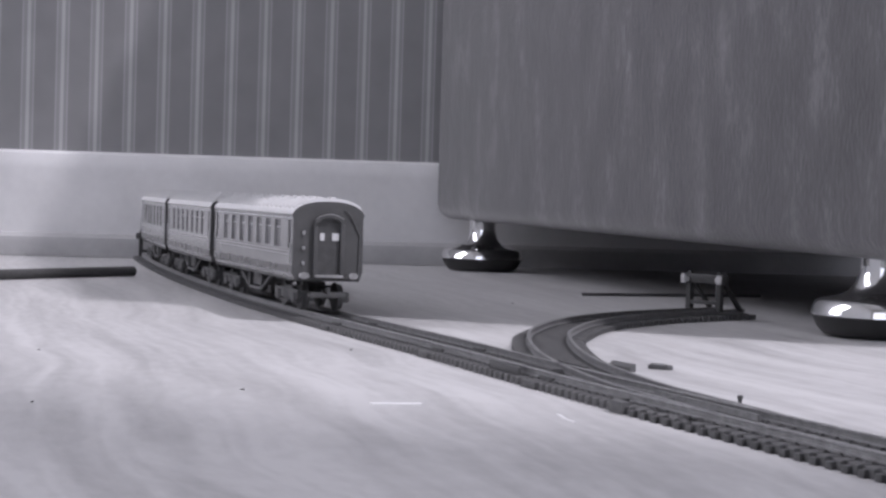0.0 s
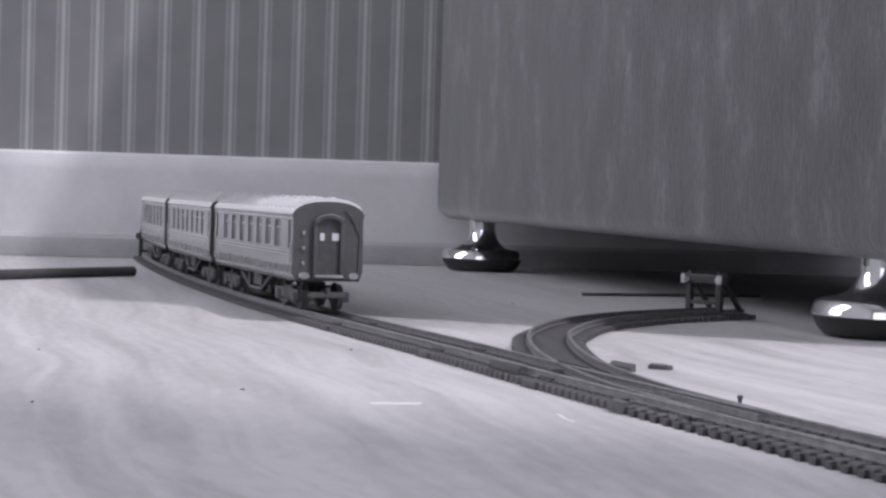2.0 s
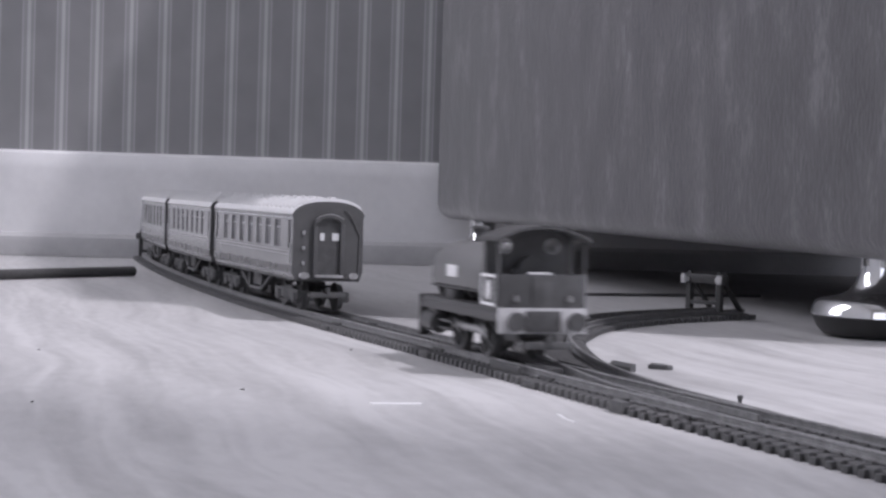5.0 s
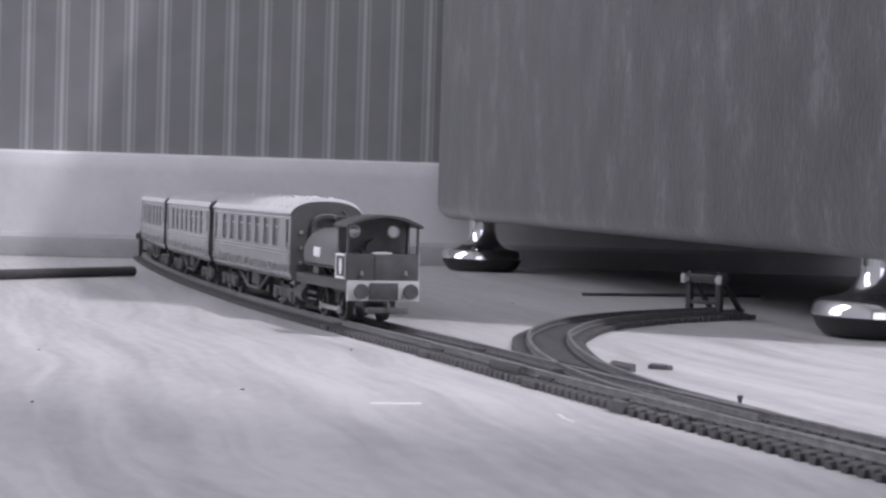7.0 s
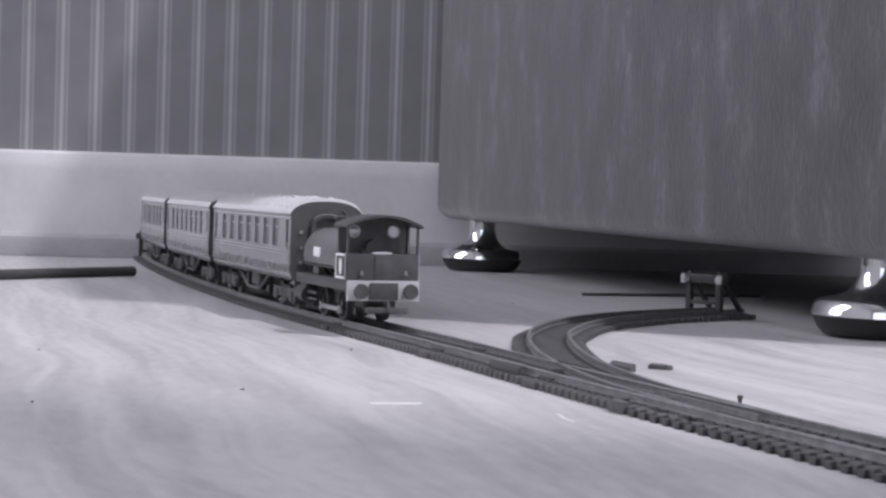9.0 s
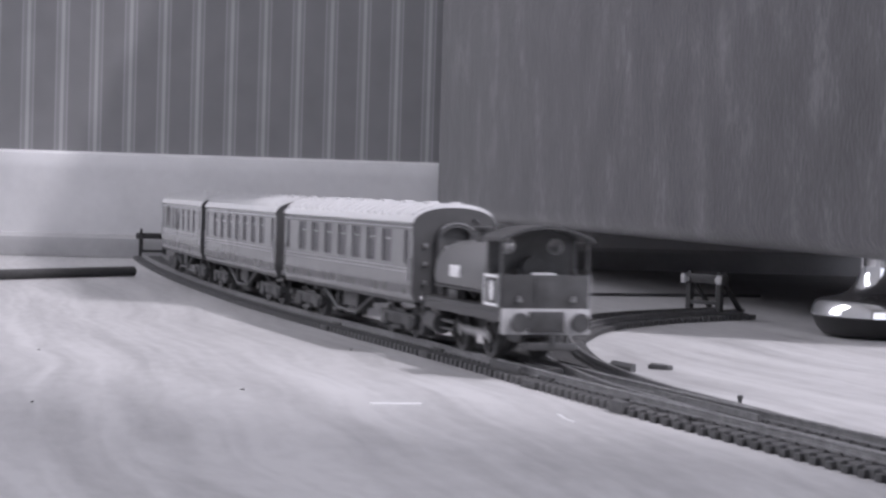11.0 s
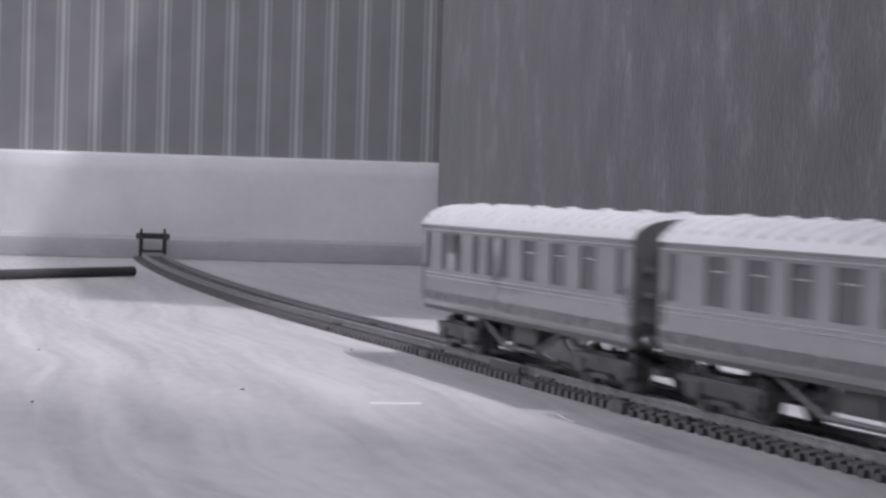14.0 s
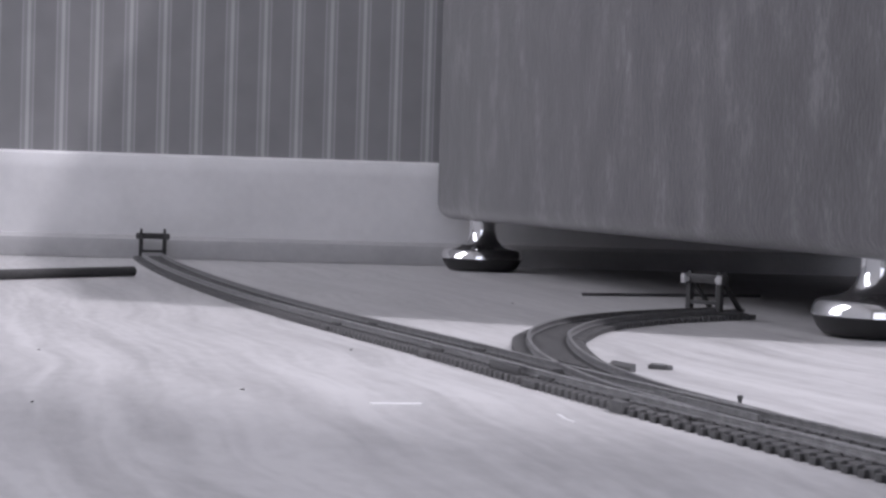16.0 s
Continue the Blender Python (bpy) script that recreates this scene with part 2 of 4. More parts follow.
# ---- the room ----
def room():
    bm = bmesh.new(); box(bm, -1300, 1300, -1750, 1860, -40, 0)
    built("floor", bm, M_FLOOR, "pale worn wood-effect floor with swirling grain", "floor", "structure")
    wall = mm(-2, 1546, 0, 0, 0, 7.03)
    bm = bmesh.new(); box(bm, -1400, 1400, 0, 100, -40, 3200)
    built("wall_north", bm, M_PAPER, "wall with vertically striped grey wallpaper", "wall", "structure", wall)
    bm = bmesh.new()
    prism(bm, [(0, 18), (0, 87.4), (-3, 87.4), (-7.5, 85), (-9.6, 79), (-10.6, 72.5), (-10.6, 18)], -1400, 1330)
    built("baseboard", bm, M_PAINT, "white painted skirting board with a rounded top", "skirting board", "structure", wall)
    bm = bmesh.new()
    prism(bm, [(-1, 0.4), (-1, 19.2), (-14, 19.2), (-18, 16), (-19, 12), (-19, 0.4)], -1400, 1330)
    built("trim", bm, M_BEAD, "grey bead along the foot of the skirting board", "trim", "structure", wall)
    # unseen west wall; its small window is assumed, placed for the fill lamp
    bm = bmesh.new()
    for b in ((-1850, 750, -40, 3200), (1310, 1600, -40, 3200), (750, 1310, -40, 480), (750, 1310, 1820, 3200)):
        box(bm, -1400, -1300, b[0], b[1], b[2], b[3])
    built("wall_west", bm, M_PLASTER, "plain pale unseen wall with a small assumed window for fill light", "wall", "structure")
    # unseen south wall; the opening is added to hold the fill lamp
    bm = bmesh.new()
    for b in ((-1300, -1050, 0, 3200), (-50, 1300, 0, 3200), (-1050, -50, 0, 500), (-1050, -50, 2200, 3200)):
        box(bm, b[0], b[1], -1850, -1750, b[2], b[3])
    built("wall_south", bm, M_PLASTER, "plain pale unseen wall with an added opening for fill light", "wall", "structure")
    # unseen wall: south jamb and lintel set to dim near floor and upper-left wallpaper
    bm = bmesh.new()
    for b in ((-1850, -150, 0, 3200), (1320, 1860, 0, 3200), (-150, 1320, 3090, 3200), (-150, 1320, -40, 130)):
        box(bm, 1300, 1400, b[0], b[1], b[2], b[3])
    built("wall_east", bm, M_PLASTER, "plain pale unseen wall, its tall window cut to trim the sunlight", "wall", "structure")
    bm = bmesh.new(); box(bm, -1400, 1400, -1850, 1860, 3200, 3280)
    built("ceiling", bm, M_PLASTER, "plain white ceiling", "ceiling", "structure")


room()

# ---- the railway's line ----
EDGE_Y = [400, 480, 560, 660, 780, 920, 1080, 1240, 1420, 1504]
EDGE_X = [98.7, 65.7, 34.1, -2.4, -48.6, -99.4, -150.0, -195.0, -239.5, -258.5]


def bends(ys, xs):
    """Second derivatives of a smooth curve through the knots."""
    n = len(ys)
    a, b = np.eye(n), np.zeros(n)
    for i in range(1, n - 1):
        h0, h1 = ys[i] - ys[i - 1], ys[i + 1] - ys[i]
        a[i, i - 1], a[i, i], a[i, i + 1] = h0, 2 * (h0 + h1), h1
        b[i] = 6 * ((xs[i + 1] - xs[i]) / h1 - (xs[i] - xs[i - 1]) / h0)
    return np.linalg.solve(a, b)


EDGE_BEND = bends(EDGE_Y, EDGE_X)


def edge_x(y):
    """The near edge of the sleepers, in millimetres, for a distance y from the eye."""
    k = int(np.clip(np.searchsorted(EDGE_Y, y) - 1, 0, len(EDGE_Y) - 2))
    if y <= EDGE_Y[0]:
        return EDGE_X[0] - 0.413 * (y - EDGE_Y[0])
    h = EDGE_Y[k + 1] - EDGE_Y[k]
    a, c = (EDGE_Y[k + 1] - y) / h, (y - EDGE_Y[k]) / h
    return a * EDGE_X[k] + c * EDGE_X[k + 1] + ((a ** 3 - a) * EDGE_BEND[k] + (c ** 3 - c) * EDGE_BEND[k + 1]) * h * h / 6


def centre_line(pts, side):
    out = []
    for k, p in enumerate(pts):
        d = (pts[min(k + 1, len(pts) - 1)] - pts[max(k - 1, 0)]).normalized()
        out.append(p + Vector((-d.y, d.x)) * side)
    return out


class Line:
    """A plan line of 2D points, read by distance along it."""
    def __init__(self, pts, start=0.0):
        self.pts = pts
        self.s = [start]
        for a, b in zip(pts, pts[1:]):
            self.s.append(self.s[-1] + (b - a).length)
        self.total = self.s[-1]

    def at(self, s):
        k = int(np.clip(np.searchsorted(self.s, s) - 1, 0, len(self.pts) - 2))
        f = (s - self.s[k]) / (self.s[k + 1] - self.s[k])
        return self.pts[k].lerp(self.pts[k + 1], f) if 0 <= f <= 1 else self.pts[k] + (self.pts[k + 1] - self.pts[k]) * f

    def heading(self, s):
        d = self.at(s + 3) - self.at(s - 3)
        return math.degrees(math.atan2(d.y, d.x))

    def pose_at(self, s, z=0.0):
        p = self.at(s)
        return mm(p.x, p.y, z, 0, 0, self.heading(s))


MAIN = Line(centre_line([Vector((edge_x(y), y)) for y in np.arange(1488, -560, -4.0)], 15), -90.6)


def spline(ctrl, n=14):
    c = [Vector(p) for p in ctrl]
    c = [c[0] * 2 - c[1]] + c + [c[-1] * 2 - c[-2]]
    out = []
    for a, b, d, e in zip(c, c[1:], c[2:], c[3:]):
        for k in range(n):
            t = k / n
            out.append(0.5 * ((2 * b) + (d - a) * t + (2 * a - 5 * b + 4 * d - e) * t * t + (3 * b - a - 3 * d + e) * t ** 3))
    return out + [c[-2]]


BRANCH = Line(centre_line(spline([(105, 460), (87, 514), (74.3, 555), (64.7, 605.7), (59.6, 650), (58.2, 701), (59.9, 745.6), (64.1, 773.3), (74.6, 818), (91.3, 858), (119.5, 900), (164.5, 947.7)]), 15))
RAIL_TOP = 5.2


def rail_mesh(line, side, s0, s1, step=6.0):
    prof = [(y, z - 0.8) for y, z in ((-1.2, 3.3), (-1.2, 3.8), (-0.45, 4.1), (-0.45, 5.1), (-0.75, 5.4), (-0.75, 5.85), (-0.6, 6.0), (0.6, 6.0), (0.75, 5.85), (0.75, 5.4), (0.45, 5.1), (0.45, 4.1), (1.2, 3.8), (1.2, 3.3))]
    bm = bmesh.new()
    rings = []
    for s in np.linspace(s0, s1, max(2, int((s1 - s0) / step))):
        p, h = line.at(s), radians(line.heading(s))
        rings.append([bm.verts.new((p.x - math.sin(h) * (side + y), p.y + math.cos(h) * (side + y), z)) for y, z in prof])
    for a, b in zip(rings, rings[1:]):
        for k in range(len(prof)):
            bm.faces.new((a[k], a[(k + 1) % len(prof)], b[(k + 1) % len(prof)], b[k]))
    bm.faces.new(rings[0][::-1]); bm.faces.new(rings[-1])
    return bm


def web_mesh(line, s0, s1):
    """The moulded base between the sleepers, set in from their ends."""
    bm = bmesh.new()
    rings = []
    for s in np.linspace(s0, s1, max(2, int((s1 - s0) / 8))):
        p, h = line.at(s), radians(line.heading(s))
        rings.append([bm.verts.new((p.x - math.sin(h) * y, p.y + math.cos(h) * y, z)) for y, z in ((-13.6, 0.4), (-13.4, 2.3), (13.4, 2.3), (13.6, 0.4))])
    for a, b in zip(rings, rings[1:]):
        for k in range(4):
            bm.faces.new((a[k], a[(k + 1) % 4], b[(k + 1) % 4], b[k]))
    return bm


def sleeper_bmesh(length=30.0, wide=3.3):
    bm = bmesh.new()
    h, l = wide / 2, length / 2
    prism(bm, [(-l, 0), (-l, 2.2), (-l + 0.5, 2.5), (l - 0.5, 2.5), (l, 2.2), (l, 0)], -h, h)
    for y in (-8.25, 8.25):
        for q in (-1, 1):
            box(bm, -1.1, 1.1, y + q * 1.7 - 0.6, y + q * 1.7 + 0.6, 2.5, 2.9)
    return bm


def track(name, line, s0, s1, picked, label, group, fine=1e9):
    t = thing(name, label, "model railway track", group)
    for side in (8.25, -8.25):
        part("rail", rail_mesh(line, side, s0, s1), M_RAIL, t, "dull metal rail")
    part("web", web_mesh(line, s0, s1), M_SLEEPER, t, "dark moulded base between the sleepers")
    me = mesh_of("sleeper", sleeper_bmesh(), M_SLEEPER)
    slim = mesh_of("sleeper", sleeper_bmesh(wide=2.6), M_SLEEPER)
    far = bmesh.new()
    s = s0 + 2
    while s < s1:
        m = line.pose_at(s)
        if picked[0] <= s <= picked[1]:
            ob = new("sleeper", slim if s < fine else me); ob.parent = t; ob.matrix_basis = m
        else:
            b2 = sleeper_bmesh(); mw = m.copy(); mw.translation = mw.translation * 1000
            b2.transform(mw)
            tmp = bpy.data.meshes.new("tmp"); b2.to_mesh(tmp); b2.free(); far.from_mesh(tmp); bpy.data.meshes.remove(tmp)
        s += 4.8 if s < fine else 6.4
    if len(far.verts):
        ob = part("sleepers", far, M_SLEEPER, t); ob["kind"] = "stuff"
    else:
        far.free()
    return t


# ---- the sofa and its feet ----
SOFA = mm(-8.5, 1488.7, 0, 0, 0, -73.5)   # local x runs along the seen face, y into the sofa


def sofa():
    t = thing("sofa", "tall dark crushed velvet sofa on bell-shaped chrome feet", "sofa", m=SOFA)
    bm = bmesh.new()
    vs = box(bm, 0, 747, 0, 430, 41.5, 690)
    for v in vs:
        if v.co.z < 50 and v.co.x > 300:
            v.co.z -= 5
        if v.co.x < 10 and v.co.y < 10 and v.co.z < 50:
            v.co.z -= 1
    for v in vs:
        v.co.x += 0.22 * v.co.y
        if v.co.y < 10 and v.co.x < 10:
            v.co.x, v.co.y = v.co.x - 29, v.co.y + 8.5
        if v.co.y > 100 and v.co.x < 300:
            v.co.x -= 55
    bmesh.ops.bevel(bm, geom=list(bm.edges), offset=13, segments=5, affect='EDGES', profile=0.5)
    part("upholstery", bm, M_FABRIC, t)
    bm = bmesh.new(); box(bm, 115, 690, 22, 400, 43, 58)
    part("base_board", bm, M_BLACK, t, "black cloth under the seat")
    for x, y in ((46, 28), (678, 23), (122, 395), (735, 395)):
        foot = new("foot"); foot.parent = t; foot.matrix_basis = mm(x, y, 0); foot["label"] = "chrome bell foot on a black glide"
        bm = bmesh.new(); lathe(bm, [(20, 0), (25, 1), (28, 4), (30.5, 9), (30, 10)]); bm.transform(Matrix.Scale(1.05, 4))
        part("glide", bm, M_RUBBER, foot, "black plastic glide")
        bm = bmesh.new(); lathe(bm, [(30.4, 9.2), (31.6, 9.8), (31.2, 12.0), (29.6, 15.4), (28, 16.6), (24, 17.4), (18.5, 18.8), (15, 20.5), (12, 24), (10.5, 28), (10, 32), (10, 44)]); bm.transform(Matrix.Scale(1.05, 4))
        part("bell", bm, M_CHROME, foot, "shiny chrome bell")
    return t


# ---- stops at the ends of the line ----
def buffer_stop(m, label, heads, posts=3.6, rake=7.5):
    t = thing("buffer_stop", label, "buffer stop", "buffer stops at the track ends", m)
    for y in (-9.5, 9.5):
        bm = bmesh.new(); box(bm, -1.6, 1.6, y - 1.6, y + 1.6, 0.3, 19, 0.3)
        part("upright", bm, M_STOP, t)
        bm = bmesh.new()
        prism(bm, [(0.3, 0.3), (3, 0.3), (1.4, 17), (-1.2, 17)], y - 1.1, y + 1.1)
        bm.transform(Matrix.Rotation(math.pi / 2, 4, 'Z'))
        bm.transform(Matrix.Translation((-9.0, 0, 0)))
        for v in bm.verts:
            v.co.x += rake * v.co.z / 17 - (rake - 7.5)
        part("brace", bm, M_STOP, t)
        bm = bmesh.new(); tube(bm, (1.6, y, 16.5), (3.0, y, 16.5), 1.4, 1.4, 14); box(bm, 2.8, 4.0, y * 1.2 - 1.5, y * 1.2 + 1.5, 14.4, 19.0, 0.3)
        part("buffer", bm, heads, t)
        bm = bmesh.new(); box(bm, -1.1, 1.1, y - 1.1, y + 1.1, 19.4, 19.4 + posts, 0.4)
        part("lamp_post", bm, M_STOP, t)
    bm = bmesh.new(); box(bm, -1.9, 1.9, -13.6, 13.6, 14.6, 19.4, 0.4)
    part("beam", bm, M_STOP, t, "black cross beam")
    bm = bmesh.new(); box(bm, -1.4, 1.4, -9, 9, 3.6, 5.6, 0.2)
    part("tie", bm, M_STOP, t)
    return t


def small_things():
    # the points: tie bar pin, lever housing, point blades
    t = thing("point_lever", "small dark plastic lever housing beside the points", "track part")
    bm = bmesh.new()
    prism(bm, [(-1.2, 0), (1.2, 0), (1.2, 1.6), (-0.4, 2.8), (-1.2, 2.8)], -7, 7)
    part("housing", bm, M_DARK, t)
    t.matrix_basis = mm(65.3, 644.7, 0, 0, 0, 117)
    t = thing("point_pin", "short upright dark pin on the tie bar", "track part", m=mm(89, 532, 0))
    bm = bmesh.new(); tube(bm, (0, 0, 0), (0, 0, 3.4), 0.6, 0.6, 12); tube(bm, (0, 0, 3.2), (0, 0, 4.2), 0.9, 0.85, 12)
    part("pin", bm, M_BLACK, t)
    t = thing("joiner_clip", "small loose grey track clip lying on the floor", "track clip", m=mm(79.7, 652, 0, 0, 0, -28))
    bm = bmesh.new(); box(bm, -4, 4, -1.9, 1.9, 0, 1.7, 0.4); box(bm, 2.2, 4.6, -1.4, 1.4, 0, 1.3, 0.3)
    part("body", bm, M_DARK, t)
    bm = bmesh.new(); box(bm, -3.2, 2.2, -1.3, 1.3, 1.6, 2.1, 0.2)
    part("top_plate", bm, M_STEEL, t)
    # rods
    bm = bmesh.new(); tube(bm, (-380, 0, 3.3), (0, 0, 3.3), 3.2, 3.2, 20)
    bmesh.ops.bevel(bm, geom=[e for e in bm.edges if len(e.link_faces) == 2 and e.calc_face_angle() > 1], offset=0.6, segments=2, affect='EDGES')
    built("rod", bm, M_BLACK, "black plastic rod lying on the floor", "rod", m=mm(-206.3, 1208.5, 0, 0, 0, 56.1))
    bm = bmesh.new(); box(bm, 0, 127, -1.6, 1.6, 0, 2.0, 0.4)
    built("strip", bm, M_BLACK, "thin black strip lying on the floor under the sofa", "strip", m=mm(88, 1128, 0, 0, 0, 20.9))
    bm = bmesh.new(); box(bm, -7.5, 7.5, -1.0, 1.0, 0, 0.25)
    built("paper_sliver", bm, M_WHITE, "thin white sliver of paper on the floor", "paper scrap", m=mm(-12.3, 520.7, 0, 0, 0, 14))
    bm = bmesh.new()
    for k in range(6):
        box(bm, -0.6 + 0.3 * abs(k - 2), 0.5 + 0.3 * abs(k - 2), k * 3.0 - 9, k * 3.0 - 5.9, 0, 0.2)
    built("paper_curl", bm, M_CARD, "small pale curl of paper on the floor", "paper scrap", m=mm(34.7, 497.7, 0, 0, 0, 12))
    for x, y in ((-34, 690), (-59, 543), (40, 1022), (-112, 497), (-145, 652)):
        bm = bmesh.new(); bmesh.ops.create_icosphere(bm, subdivisions=1, radius=0.5)
        for v in bm.verts:
            v.co.x *= 1.3 + 0.5 * random.random(); v.co.z = v.co.z * 0.5 + 0.4
        built("crumb", bm, M_DARK, "tiny dark crumb on the floor", "crumb", m=mm(x, y, 0, 0, 0, random.uniform(0, 180)), group="crumbs on the floor")


# ---- carriages ----
L2, W2 = 87.0, 16.75          # half length and half width of a carriage, in millimetres
BEARING, PITCH = 60.0, 188.9
SIDE = [(14.0, -0.9), (15.4, -0.35), (17.9, 0.0), (27.6, 0.0), (40.4, 0.0), (43.3, -0.4)]   # height, tumblehome


def roof_z(y):
    return 43.4 + 6.0 * (1 - abs(y / (W2 + 0.6)) ** 2.5) ** 0.62


def side_panel(windows, y_sign):
    """One side, with the windows cut through it."""
    xs = sorted({-L2, L2, *(w[0] - w[1] / 2 for w in windows), *(w[0] + w[1] / 2 for w in windows)})
    bm = bmesh.new()
    for a, b in zip(xs, xs[1:]):
        opened = any(abs((a + b) / 2 - w[0]) < w[1] / 2 for w in windows)
        for (z0, d0), (z1, d1) in zip(SIDE, SIDE[1:]):
            if opened and abs(z0 - 27.6) < 0.1:
                continue
            vs = []
            for x in (a, b):
                for z, d in ((z0, d0), (z1, d1)):
                    vs.append([bm.verts.new((x, y_sign * (W2 + d), z)), bm.verts.new((x, y_sign * (W2 + d - 1.0), z))])
            (p0, q0), (p1, q1), (p2, q2), (p3, q3) = vs
            for f in ((p0, p2, p3, p1), (q0, q1, q3, q2), (p0, p1, q1, q0), (p2, q2, q3, p3), (p1, p3, q3, q1), (p0, q0, q2, p2)):
                bm.faces.new(f)
    bmesh.ops.remove_doubles(bm, verts=bm.verts, dist=0.001)
    return bm


def bogie(parent, x):
    b = new("bogie"); b.parent = parent; b.matrix_basis = mm(x, 0, 0); b["label"] = "black four-wheeled bogie"
    bm = bmesh.new()
    for y in (-11.6, 11.6):
        prism(bm, [(-0.9, 5.0), (0.9, 5.0), (0.9, 9.4), (-0.9, 9.4)], -20, 20)
        for v in list(bm.verts)[-8:]:
            v.co.y += y
        for ax in (-14, 14):
            box(bm, ax - 2.6, ax + 2.6, y - 1.7, y + 1.7, 3.4, 8.2, 0.5)
            box(bm, ax - 4.4, ax - 3.2, y - 1.3, y + 1.3, 4.0, 8.0); box(bm, ax + 3.2, ax + 4.4, y - 1.3, y + 1.3, 4.0, 8.0)
        for q in (-3.2, 0, 3.2):
            tube(bm, (q, y, 3.8), (q, y, 8.8), 1.3, 1.3, 8)
        box(bm, -5.5, 5.5, y - 1.5, y + 1.5, 2.8, 4.0, 0.3)
    box(bm, -6, 6, -11, 11, 8.2, 10.4); box(bm, -20, -18.4, -11, 11, 6.4, 8.6); box(bm, 18.4, 20, -11, 11, 6.4, 8.6)
    tube(bm, (0, 0, 10), (0, 0, 14), 4.5, 4.5, 14)
    part("bogie_frame", bm, M_BLACK, b)
    out = []
    for ax in (-14, 14):
        bm = bmesh.new()
        half = [(0.9, 0), (0.9, 6.8), (6.8, 7.0), (6.8, 7.6), (6.0, 7.9), (5.9, 9.8), (5.0, 9.8), (4.4, 9.3), (1.6, 9.5), (1.2, 10.6)]
        lathe(bm, [(r, -z) for r, z in half[::-1]] + half[1:], 24)
        bm.transform(Matrix.Rotation(math.pi / 2, 4, 'X'))
        w = part("wheelset", bm, M_BLACK, b, "black wheels on an axle", mm(ax, 0, 6.0))
        out.append(w)
    return b, out


def coupling(parent, x, d):
    bm = bmesh.new()
    box(bm, min(x, x + d * 8), max(x, x + d * 8), -1.6, 1.6, 5.2, 7.0, 0.3)
    box(bm, min(x + d * 7, x + d * 8.6), max(x + d * 7, x + d * 8.6), -8.5, 8.5, 5.0, 7.4, 0.4)
    box(bm, min(x + d * 4, x + d * 7.5), max(x + d * 4, x + d * 7.5), -8.5, -7.3, 5.2, 7.0); box(bm, min(x + d * 4, x + d * 7.5), max(x + d * 4, x + d * 7.5), 7.3, 8.5, 5.2, 7.0)
    box(bm, min(x + d * 5, x + d * 9.6), max(x + d * 5, x + d * 9.6), -0.7, 0.7, 7.0, 9.6)
    return part("coupling", bm, M_DARK, parent, "tension hook coupling")


